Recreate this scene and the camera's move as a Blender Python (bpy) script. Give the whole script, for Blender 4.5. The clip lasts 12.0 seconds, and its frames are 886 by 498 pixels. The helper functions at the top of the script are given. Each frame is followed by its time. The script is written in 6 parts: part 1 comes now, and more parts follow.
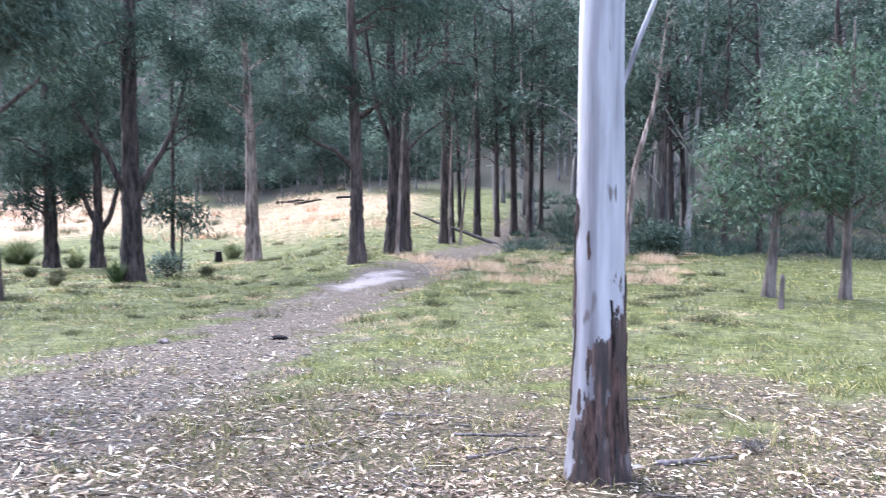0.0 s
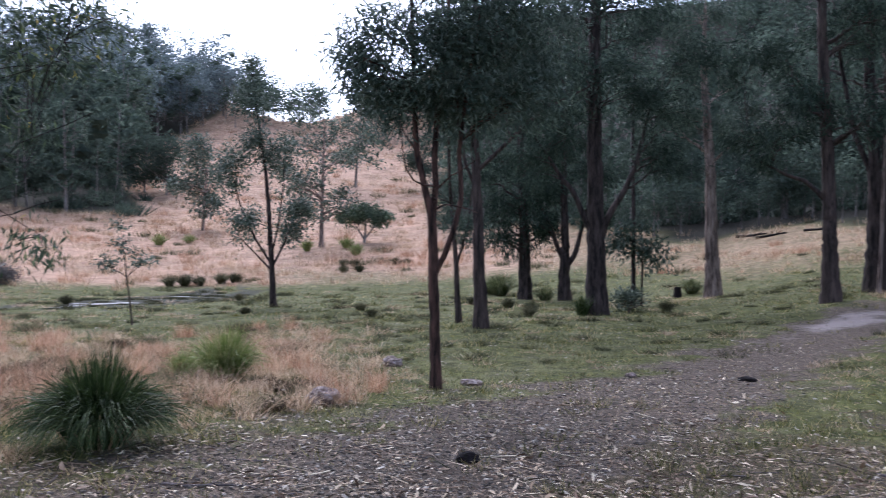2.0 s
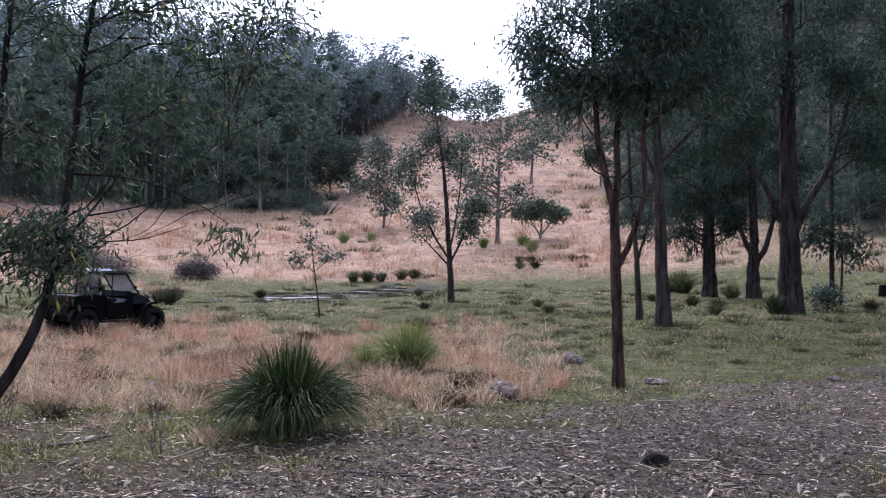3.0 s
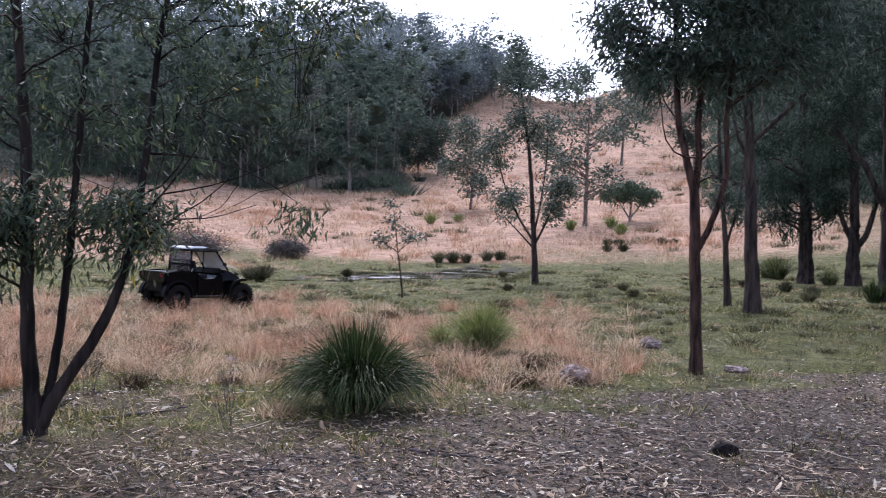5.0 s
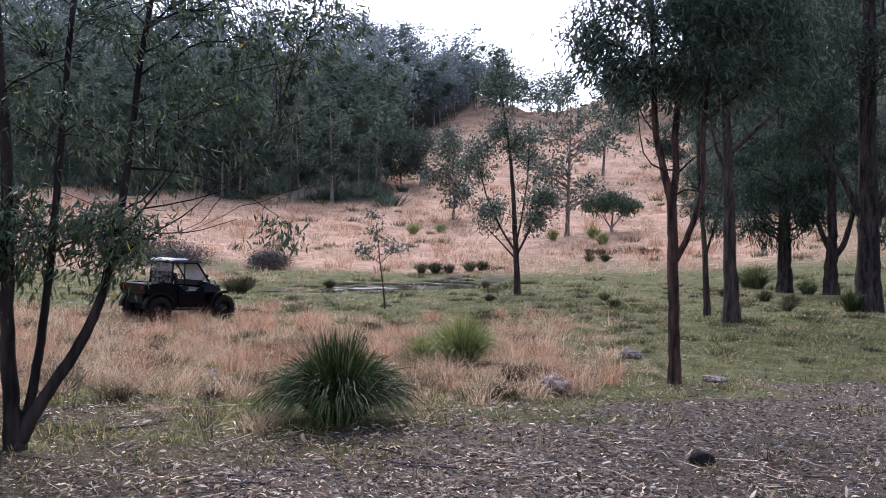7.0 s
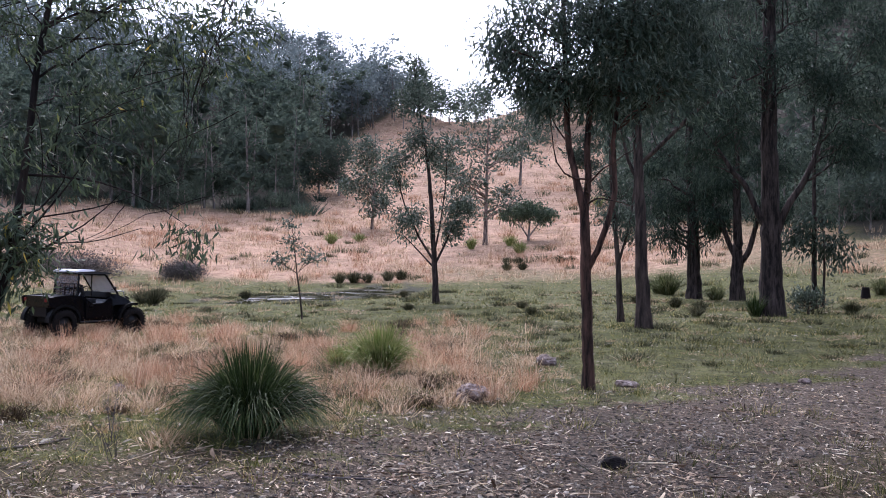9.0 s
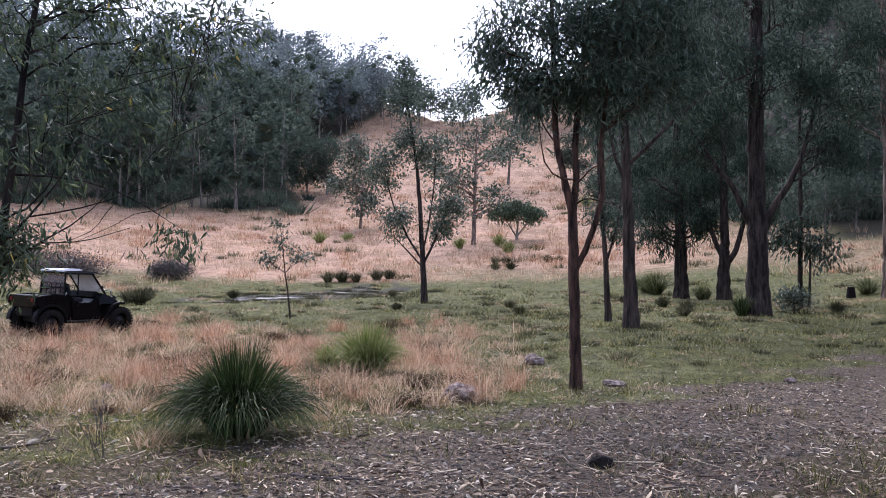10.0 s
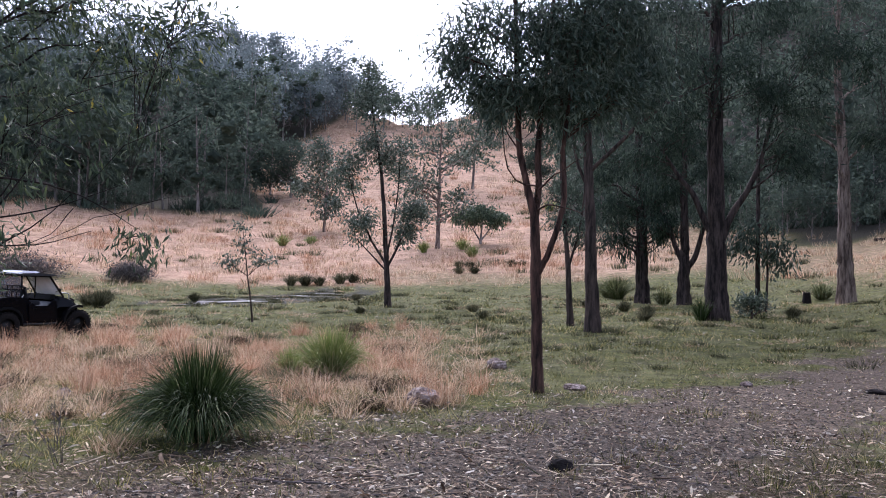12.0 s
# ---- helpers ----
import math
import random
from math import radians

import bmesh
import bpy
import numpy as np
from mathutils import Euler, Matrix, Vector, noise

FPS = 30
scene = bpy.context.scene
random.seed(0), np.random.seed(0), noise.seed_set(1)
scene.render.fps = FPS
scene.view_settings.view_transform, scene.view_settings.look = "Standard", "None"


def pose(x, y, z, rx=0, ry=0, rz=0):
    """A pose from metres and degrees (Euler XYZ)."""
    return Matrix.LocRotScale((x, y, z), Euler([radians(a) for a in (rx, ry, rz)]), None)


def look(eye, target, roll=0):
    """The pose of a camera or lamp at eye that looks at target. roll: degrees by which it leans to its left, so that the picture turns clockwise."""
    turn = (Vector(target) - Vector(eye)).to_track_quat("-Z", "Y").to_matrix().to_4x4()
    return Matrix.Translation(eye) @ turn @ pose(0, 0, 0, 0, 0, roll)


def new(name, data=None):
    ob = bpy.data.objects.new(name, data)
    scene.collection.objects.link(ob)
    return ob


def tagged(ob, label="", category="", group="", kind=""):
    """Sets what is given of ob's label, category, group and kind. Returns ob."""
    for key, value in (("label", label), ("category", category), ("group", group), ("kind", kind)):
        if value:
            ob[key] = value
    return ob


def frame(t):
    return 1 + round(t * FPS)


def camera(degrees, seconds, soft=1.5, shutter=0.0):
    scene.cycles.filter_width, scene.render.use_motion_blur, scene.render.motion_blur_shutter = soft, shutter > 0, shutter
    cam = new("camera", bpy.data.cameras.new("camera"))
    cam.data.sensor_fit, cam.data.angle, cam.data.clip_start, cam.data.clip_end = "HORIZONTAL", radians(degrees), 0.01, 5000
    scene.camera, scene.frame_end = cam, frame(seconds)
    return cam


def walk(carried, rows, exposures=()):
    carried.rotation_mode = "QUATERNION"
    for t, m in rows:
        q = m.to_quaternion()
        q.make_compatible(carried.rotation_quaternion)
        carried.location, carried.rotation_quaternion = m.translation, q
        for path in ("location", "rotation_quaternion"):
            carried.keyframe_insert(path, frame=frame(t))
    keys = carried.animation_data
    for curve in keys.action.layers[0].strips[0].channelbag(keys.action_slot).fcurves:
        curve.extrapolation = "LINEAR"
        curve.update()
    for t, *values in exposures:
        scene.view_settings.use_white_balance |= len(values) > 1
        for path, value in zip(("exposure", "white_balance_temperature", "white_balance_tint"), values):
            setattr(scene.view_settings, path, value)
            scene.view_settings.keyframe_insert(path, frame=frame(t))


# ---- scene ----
cam = camera(55.2, 12.0, soft=0.95, shutter=0.3)
# seconds, eye, target, roll of the hand-held camera
PATH = [
    (0, (0.04, -0.119, 1.561), (0.032, 1.881, 1.537), 0.6),
    (0.5, (0.025, -0.26, 1.608), (-0.231, 1.724, 1.617), 0.3),
    (1, (-0.008, -0.256, 1.622), (-0.567, 1.664, 1.64), 0.2),
    (1.5, (-0.074, -0.211, 1.595), (-0.883, 1.618, 1.627), 0.5),
    (2, (-0.075, -0.273, 1.606), (-1.086, 1.452, 1.649), 0.9),
    (2.5, (-0.159, -0.201, 1.587), (-1.369, 1.391, 1.624), 0.9),
    (3, (-0.218, -0.159, 1.566), (-1.561, 1.322, 1.595), 0.9),
    (3.2, (-0.228, -0.127, 1.553), (-1.596, 1.332, 1.585), 0.3),
    (4.8, (-0.135, -0.042, 1.558), (-1.587, 1.333, 1.542), 1.4),
    (5, (-0.109, -0.004, 1.563), (-1.598, 1.331, 1.544), 1.6),
    (5.5, (-0.041, 0.025, 1.569), (-1.58, 1.301, 1.547), 0.9),
    (6, (-0.034, -0.014, 1.577), (-1.573, 1.263, 1.558), 0.9),
    (6.5, (-0.053, -0.013, 1.578), (-1.562, 1.3, 1.571), 1.3),
    (7, (-0.036, -0.037, 1.588), (-1.498, 1.327, 1.594), 1.4),
    (7.5, (-0.036, -0.012, 1.587), (-1.453, 1.4, 1.603), 1.1),
    (9.5, (-0.036, 0.024, 1.58), (-1.349, 1.532, 1.612), 1.1),
    (10, (-0.022, 0.006, 1.589), (-1.328, 1.521, 1.62), 1.1),
    (10.5, (0.011, -0.024, 1.597), (-1.282, 1.501, 1.633), 1.2),
    (11, (0.011, -0.015, 1.597), (-1.262, 1.526, 1.635), 1.3),
    (11.5, (-0.001, 0.003, 1.585), (-1.257, 1.559, 1.625), 1.3),
    (12, (0.024, -0.037, 1.599), (-1.216, 1.531, 1.641), 1.4),
]
EXPOSURES = [(0.0, 3.28, 5410, 13), (0.5, 2.94, 5360, 16), (1.0, 2.39, 5410, 17), (1.5, 2.0, 5460, 17), (2.0, 1.65, 5510, 17), (2.5, 1.47, 5610, 20), (3.2, 1.61, 5610, 21), (5.0, 1.67, 5760, 21), (12.0, 1.7, 5860, 21)]
walk(cam, [(t, look(eye, target, roll)) for t, eye, target, roll in PATH], EXPOSURES)

# ---- light: bright white evening sky, sun low behind thin cloud over the saddle ----
world = bpy.data.worlds.new("overcast_sky")
scene.world = world
world.use_nodes = True
wn = world.node_tree
sky = wn.nodes.new("ShaderNodeTexSky")
sky.sky_type = "NISHITA"
sky.sun_disc = False
sky.sun_elevation = radians(48)
sky.sun_rotation = radians(-45)
sky.dust_density = 2.0
soften = wn.nodes.new("ShaderNodeHueSaturation")
soften.inputs["Saturation"].default_value = 0.6
wn.links.new(sky.outputs[0], soften.inputs["Color"])
wn.links.new(soften.outputs[0], wn.nodes["Background"].inputs["Color"])
wn.nodes["Background"].inputs["Strength"].default_value = 0.12
sun = new("sun", bpy.data.lights.new("sun", "SUN"))
sun.data.energy = 1.0
sun.data.angle = radians(40)
sun.data.color = (1.0, 0.97, 0.94)
sun.matrix_world = look((-30, 30, 48), (0, 0, 0))


# ---- materials ----
def material(name):
    m = bpy.data.materials.new(name)
    m.use_nodes = True
    return m, m.node_tree, m.node_tree.nodes["Principled BSDF"]


def ramp(nt, fac, stops):
    n = nt.nodes.new("ShaderNodeValToRGB")
    while len(n.color_ramp.elements) < len(stops):
        n.color_ramp.elements.new(0.5)
    for e, (p, c) in zip(n.color_ramp.elements, stops):
        e.position, e.color = p, (*c, 1)
    nt.links.new(fac, n.inputs[0])
    return n.outputs[0]


def noise_tex(nt, scale, detail=4.0, stretch=None, rough=0.55):
    n = nt.nodes.new("ShaderNodeTexNoise")
    n.inputs["Scale"].default_value = scale
    n.inputs["Detail"].default_value = detail
    n.inputs["Roughness"].default_value = rough
    co = nt.nodes.new("ShaderNodeTexCoord")
    if stretch:
        mp = nt.nodes.new("ShaderNodeMapping")
        mp.inputs["Scale"].default_value = stretch
        nt.links.new(co.outputs["Object"], mp.inputs[0])
        nt.links.new(mp.outputs[0], n.inputs["Vector"])
    else:
        nt.links.new(co.outputs["Object"], n.inputs["Vector"])
    return n.outputs[0]


def mixc(nt, fac, a, b, mode="MIX"):
    n = nt.nodes.new("ShaderNodeMix")
    n.data_type, n.blend_type = "RGBA", mode
    for sock, v in ((n.inputs[0], fac), (n.inputs[6], a), (n.inputs[7], b)):
        if isinstance(v, (int, float)):
            sock.default_value = v
        elif isinstance(v, tuple):
            sock.default_value = (*v, 1)
        else:
            nt.links.new(v, sock)
    return n.outputs[2]


def bump(nt, bs, height, strength, dist):
    b = nt.nodes.new("ShaderNodeBump")
    b.inputs["Strength"].default_value = strength
    b.inputs["Distance"].default_value = dist
    nt.links.new(height, b.inputs["Height"])
    nt.links.new(b.outputs[0], bs.inputs["Normal"])


def attr(nt, name):
    n = nt.nodes.new("ShaderNodeAttribute")
    n.attribute_name = name
    return n.outputs["Fac"]


def math_node(nt, op, a, b):
    n = nt.nodes.new("ShaderNodeMath")
    n.operation = op
    n.use_clamp = op in ("ADD", "SUBTRACT", "MULTIPLY_ADD")
    for s, v in zip(n.inputs, (a, b)):
        if isinstance(v, (int, float)):
            s.default_value = v
        else:
            nt.links.new(v, s)
    return n.outputs[0]


def blade_material(name, stops, rough=0.55, through_light=0.3, gloss=0.3, stand=0.0):
    """Leaves and blades: each one takes its colour from the ramp by chance; some light passes through."""
    m, nt, bs = material(name)
    geo = nt.nodes.new("ShaderNodeNewGeometry")
    c = ramp(nt, geo.outputs["Random Per Island"], stops)
    big = noise_tex(nt, 0.6, 3)
    c = mixc(nt, 0.35, c, ramp(nt, big, [(0.3, (0.55, 0.55, 0.55)), (0.7, (1.3, 1.3, 1.3))]), "MULTIPLY")
    if stand:
        c = mixc(nt, stand, c, ramp(nt, noise_tex(nt, 0.13, 3, None, 0.6), [(0.36, (0.4, 0.44, 0.42)), (0.62, (1.5, 1.5, 1.35))]), "MULTIPLY")
    tuft = noise_tex(nt, 2.7, 2)
    c = mixc(nt, 0.5, c, ramp(nt, tuft, [(0.35, (0.6, 0.62, 0.66)), (0.65, (1.25, 1.22, 1.16))]), "MULTIPLY")
    nt.links.new(c, bs.inputs["Base Color"])
    bs.inputs["Roughness"].default_value = rough
    bs.inputs["Specular IOR Level"].default_value = gloss
    tr = nt.nodes.new("ShaderNodeBsdfTranslucent")
    nt.links.new(c, tr.inputs["Color"])
    mx = nt.nodes.new("ShaderNodeMixShader")
    mx.inputs[0].default_value = through_light
    nt.links.new(bs.outputs[0], mx.inputs[1])
    nt.links.new(tr.outputs[0], mx.inputs[2])
    nt.links.new(mx.outputs[0], nt.nodes["Material Output"].inputs["Surface"])
    return m


def bark_material(name, dark, light, scale=9.0, depth=0.02, rough=0.9):
    m, nt, bs = material(name)
    g = noise_tex(nt, scale, 6, (1, 1, 0.16), 0.65)
    c = ramp(nt, g, [(0.4, dark), (0.66, light)])
    patch = noise_tex(nt, 1.3, 3, (1, 1, 0.5))
    c = mixc(nt, 0.6, c, ramp(nt, patch, [(0.3, (0.6, 0.58, 0.58)), (0.7, (1.25, 1.2, 1.15))]), "MULTIPLY")
    nt.links.new(c, bs.inputs["Base Color"])
    bs.inputs["Roughness"].default_value = rough
    bs.inputs["Specular IOR Level"].default_value = 0.2
    bump(nt, bs, g, 0.8, depth)
    return m


LEAF_GUM = blade_material("gum_leaves", [(0, (0.03, 0.048, 0.034)), (0.55, (0.056, 0.08, 0.056)), (0.92, (0.12, 0.15, 0.11)), (1, (0.16, 0.19, 0.145))], rough=0.6, gloss=0.22)
LEAF_DARK = blade_material("she_oak_needles", [(0, (0.018, 0.03, 0.021)), (0.6, (0.036, 0.055, 0.039)), (1, (0.085, 0.112, 0.08))], rough=0.75, gloss=0.12)
LEAF_BRIGHT = blade_material("fresh_leaves", [(0, (0.042, 0.072, 0.042)), (0.6, (0.082, 0.125, 0.07)), (1, (0.16, 0.21, 0.125))])
# a little paler and bluer than gum_leaves: thin haze is in the colour
LEAF_FAR = blade_material("hazed_far_gum_leaves", [(0, (0.0626, 0.0828, 0.0662)), (0.6, (0.0828, 0.108, 0.0883)), (1, (0.11, 0.135, 0.112))], rough=0.85, through_light=0.48, gloss=0.06, stand=0.7)
# ridge leaves: distance haze painted in as a pale blue-grey colour
LEAF_RIDGE_HAZED = blade_material("hazed_ridge_leaves", [(0, (0.125, 0.155, 0.165)), (0.6, (0.165, 0.195, 0.21)), (1, (0.21, 0.24, 0.25))], rough=0.9, through_light=0.5, gloss=0.05, stand=0.55)
BARK_DARK = bark_material("dark_ironbark", (0.012, 0.009, 0.0085), (0.085, 0.063, 0.056))
BARK_GREY = bark_material("grey_brown_bark", (0.02, 0.015, 0.0135), (0.1, 0.072, 0.061))
BARK_PALE = bark_material("pale_peeling_bark", (0.07, 0.048, 0.04), (0.36, 0.28, 0.24), 7.0)
BARK_RED = bark_material("reddish_dark_bark", (0.012, 0.008, 0.007), (0.13, 0.072, 0.055), 14.0)
LEAF_NEAR = blade_material("drooping_gum_leaves", [(0, (0.0322, 0.0506, 0.0288)), (0.6, (0.0644, 0.092, 0.0504)), (0.93, (0.138, 0.172, 0.102)), (0.992, (0.172, 0.218, 0.072)), (1, (0.69, 0.483, 0.06))], rough=0.5, gloss=0.3)
LEAF_YOUNG = blade_material("young_gum_leaves", [(0, (0.05, 0.072, 0.05)), (0.6, (0.095, 0.125, 0.09)), (1, (0.2, 0.23, 0.18))])
GRASS_GREEN = blade_material("short_green_grass", [(0, (0.0214, 0.029, 0.00603)), (0.45, (0.0835, 0.096, 0.0215)), (0.68, (0.193, 0.178, 0.0517)), (0.86, (0.364, 0.3, 0.121)), (1, (0.642, 0.5, 0.284))], rough=0.7, stand=0.55)
GRASS_DRY = blade_material("dry_straw_grass", [(0, (0.228, 0.146, 0.0817)), (0.5, (0.513, 0.353, 0.229)), (1, (0.798, 0.627, 0.447))], rough=0.8, through_light=0.45)
GRASS_RED = blade_material("reddish_seeding_grass", [(0, (0.217, 0.105, 0.0589)), (0.6, (0.536, 0.308, 0.192)), (1, (0.775, 0.55, 0.384))], rough=0.8, through_light=0.4)
TUSSOCK = blade_material("dark_tussock_blades", [(0, (0.017, 0.0306, 0.0096)), (0.6, (0.0382, 0.0638, 0.0192)), (0.93, (0.0935, 0.128, 0.04)), (1, (0.289, 0.281, 0.16))], rough=0.6, gloss=0.2)
TUSSOCK_LIGHT = blade_material("light_tussock_blades", [(0, (0.122, 0.164, 0.0378)), (0.6, (0.221, 0.277, 0.0756)), (1, (0.508, 0.43, 0.227))], rough=0.5)
TUSSOCK_OLIVE = blade_material("olive_tussock_blades", [(0, (0.045, 0.06, 0.02)), (0.6, (0.1, 0.125, 0.045)), (1, (0.26, 0.25, 0.13))], rough=0.7)
TUSSOCK_FAR = blade_material("rush_blades", [(0, (0.05, 0.05, 0.028)), (0.6, (0.1, 0.1, 0.05)), (1, (0.24, 0.21, 0.12))], rough=0.8)
GRASS_BROWN = blade_material("dead_brown_thatch", [(0, (0.035, 0.024, 0.0162)), (0.6, (0.1, 0.07, 0.045)), (1, (0.22, 0.16, 0.099))], rough=0.9, through_light=0.1, gloss=0.1)
SEDGE = blade_material("dark_sedge", [(0, (0.024, 0.026, 0.014)), (0.6, (0.055, 0.058, 0.028)), (1, (0.16, 0.145, 0.08))], rough=0.85, gloss=0.15)
SHRUB_GREY = blade_material("grey_twiggy_shrub", [(0, (0.06, 0.05, 0.052)), (0.6, (0.12, 0.105, 0.1)), (1, (0.22, 0.2, 0.17))], rough=0.8)
STONES = blade_material("track_gravel", [(0, (0.03, 0.025, 0.0207)), (0.6, (0.1, 0.083, 0.0684)), (0.93, (0.2, 0.168, 0.1395)), (1, (0.5, 0.44, 0.36))], rough=0.9, through_light=0.0)
LITTER_PALE = blade_material("bleached_fallen_leaves", [(0, (0.26, 0.2, 0.145)), (0.5, (0.4, 0.335, 0.26)), (1, (0.57, 0.5, 0.42))], rough=0.6, through_light=0.05)
LITTER = blade_material("fallen_leaves", [(0, (0.0435, 0.0276, 0.0187)), (0.35, (0.149, 0.0934, 0.0603)), (0.7, (0.36, 0.251, 0.166)), (0.9, (0.621, 0.491, 0.343)), (1, (0.919, 0.791, 0.592))], rough=0.7, through_light=0.05)
BARK_BLACK = bark_material("blackish_bark", (0.009, 0.007, 0.0065), (0.055, 0.041, 0.036))
BARK_MID = bark_material("mid_grey_brown_bark", (0.055, 0.045, 0.04), (0.22, 0.175, 0.155), 8.0)
TWIG = bark_material("fallen_sticks", (0.06, 0.05, 0.048), (0.24, 0.2, 0.19), 20.0, 0.004)
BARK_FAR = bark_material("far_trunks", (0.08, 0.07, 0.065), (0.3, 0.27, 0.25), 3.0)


def gum_bark():
    """Smooth white bark above, dark stringy bark still clinging round the foot and one side."""
    m, nt, bs = material("smooth_white_gum_bark")
    co = nt.nodes.new("ShaderNodeTexCoord")
    xyz = nt.nodes.new("ShaderNodeSeparateXYZ")
    nt.links.new(co.outputs["Object"], xyz.inputs[0])
    streak = noise_tex(nt, 5.0, 5, (1, 1, 0.12), 0.6)
    shade_bands = noise_tex(nt, 7.0, 3, (1, 1, 0.05))
    c = ramp(nt, streak, [(0.3, (0.17, 0.155, 0.162)), (0.48, (0.32, 0.298, 0.31)), (0.75, (0.45, 0.425, 0.442))])
    # dark upright bands stand in for shading round the trunk
    c = mixc(nt, 0.8, c, ramp(nt, shade_bands, [(0.4, (0.42, 0.4, 0.43)), (0.58, (1.0, 1.0, 1.0))]), "MULTIPLY")
    edge = noise_tex(nt, 8.0, 6, (1, 1, 0.3), 0.7)
    limit = nt.nodes.new("ShaderNodeMath")
    limit.operation = "MULTIPLY_ADD"
    nt.links.new(xyz.outputs[0], limit.inputs[0])
    limit.inputs[1].default_value = 3.2
    limit.inputs[2].default_value = -0.42
    lim2 = nt.nodes.new("ShaderNodeMath")
    lim2.operation = "MULTIPLY_ADD"
    nt.links.new(edge, lim2.inputs[0])
    lim2.inputs[1].default_value = 2.4
    nt.links.new(limit.outputs[0], lim2.inputs[2])
    low = nt.nodes.new("ShaderNodeMath")
    low.operation = "LESS_THAN"
    nt.links.new(xyz.outputs[2], low.inputs[0])
    nt.links.new(lim2.outputs[0], low.inputs[1])
    fibre = noise_tex(nt, 26.0, 5, (1, 1, 0.07), 0.7)
    dark = ramp(nt, fibre, [(0.4, (0.01, 0.0065, 0.006)), (0.53, (0.042, 0.022, 0.018)), (0.68, (0.145, 0.08, 0.066))])
    c = mixc(nt, low.outputs[0], c, dark)
    spot = ramp(nt, noise_tex(nt, 7.0, 2, (1, 1, 0.25)), [(0.66, (0, 0, 0)), (0.69, (1, 1, 1))])
    c = mixc(nt, spot, c, (0.1, 0.08, 0.08))
    nt.links.new(c, bs.inputs["Base Color"])
    bs.inputs["Roughness"].default_value = 0.6
    both = math_node(nt, "MULTIPLY", fibre, low.outputs[0])
    bump(nt, bs, math_node(nt, "ADD", both, math_node(nt, "MULTIPLY", streak, 0.2)), 0.7, 0.02)
    return m


def plain(name, col, rough=0.5, metal=0.0, vary=0.25, scale=12.0):
    m, nt, bs = material(name)
    n = noise_tex(nt, scale, 5)
    lo = tuple(c * (1 - vary) for c in col)
    hi = tuple(min(1, c * (1 + vary)) for c in col)
    nt.links.new(ramp(nt, n, [(0.3, lo), (0.7, hi)]), bs.inputs["Base Color"])
    bs.inputs["Roughness"].default_value = rough
    bs.inputs["Metallic"].default_value = metal
    bs.inputs["Specular IOR Level"].default_value = 0.14
    return m


def rock_material():
    m, nt, bs = material("lichened_rock")
    n = noise_tex(nt, 14.0, 6, None, 0.7)
    c = ramp(nt, n, [(0.38, (0.06, 0.038, 0.034)), (0.53, (0.2, 0.145, 0.13)), (0.68, (0.46, 0.4, 0.37))])
    nt.links.new(c, bs.inputs["Base Color"])
    bs.inputs["Roughness"].default_value = 0.9
    bump(nt, bs, n, 0.8, 0.02)
    return m


GUM = gum_bark()
ROCK = rock_material()
SHED = bark_material("shed_stringy_bark", (0.01, 0.007, 0.006), (0.12, 0.072, 0.06), 22.0, 0.008)
CHAR = plain("charred_wood", (0.014, 0.011, 0.011), 0.9)
PAINT = plain("black_body_paint", (0.0025, 0.0025, 0.0045), 0.22, 0.0, 0.3, 4)
PLASTIC = plain("dark_moulded_plastic", (0.004, 0.004, 0.005), 0.6, 0.0, 0.3, 30)
RUBBER = plain("muddy_tyre_rubber", (0.012, 0.01, 0.0095), 0.9, 0.0, 0.4, 20)
STEEL = plain("dull_steel", (0.35, 0.35, 0.37), 0.4, 0.9)
ALLOY = plain("dark_alloy", (0.03, 0.03, 0.032), 0.5, 0.5)
# for the top of the black roof, sky light put into the colour
ROOF_PALE = plain("sky_lit_roof_plastic", (0.5, 0.5, 0.54), 0.35, 0.0, 0.15)
SEAT = plain("seat_vinyl", (0.02, 0.02, 0.023), 0.6)
STRAP = plain("pale_strap", (0.5, 0.49, 0.48), 0.7)


def glass_material():
    m, nt, bs = material("sky_bright_glass")
    n = noise_tex(nt, 5.0, 4)
    # near-white base colour stands in for the bright sky on the glass
    nt.links.new(ramp(nt, n, [(0.3, (0.7, 0.72, 0.74)), (0.7, (0.85, 0.86, 0.88))]), bs.inputs["Base Color"])
    bs.inputs["Roughness"].default_value = 0.12
    bs.inputs["Transmission Weight"].default_value = 0.35
    bs.inputs["IOR"].default_value = 1.1
    bs.inputs["Specular IOR Level"].default_value = 0.8
    return m


GLASS = glass_material()


def water_material():
    m, nt, bs = material("shallow_water")
    bs.inputs["Base Color"].default_value = (0.1, 0.095, 0.1, 1)
    bs.inputs["Roughness"].default_value = 0.3
    bs.inputs["Specular IOR Level"].default_value = 0.8
    bump(nt, bs, noise_tex(nt, 4.0, 3), 0.6, 0.05)
    return m


WATER = water_material()


# ---- terrain ----
def smooth(a, b, x):
    t = np.clip((x - a) / (b - a), 0, 1)
    return t * t * (3 - 2 * t)


def lump(x, y, size, seed=0):
    """Cheap smooth unevenness from a few crossing waves, about -1 to 1."""
    rng = np.random.default_rng(seed)
    s = np.zeros_like(np.asarray(x, float))
    for _ in range(5):
        a, k, p = rng.uniform(0, 6.28), rng.uniform(0.6, 1.6) * 6.28 / size, rng.uniform(0, 6.28)
        s = s + np.sin((np.cos(a) * x + np.sin(a) * y) * k + p)
    return s / 2.6


TRACK_X = np.array([-8.5, -4.8, -3.7, -3.95, -3.4, -2.7, -1.6, 0.8, 3.4, 6.0])
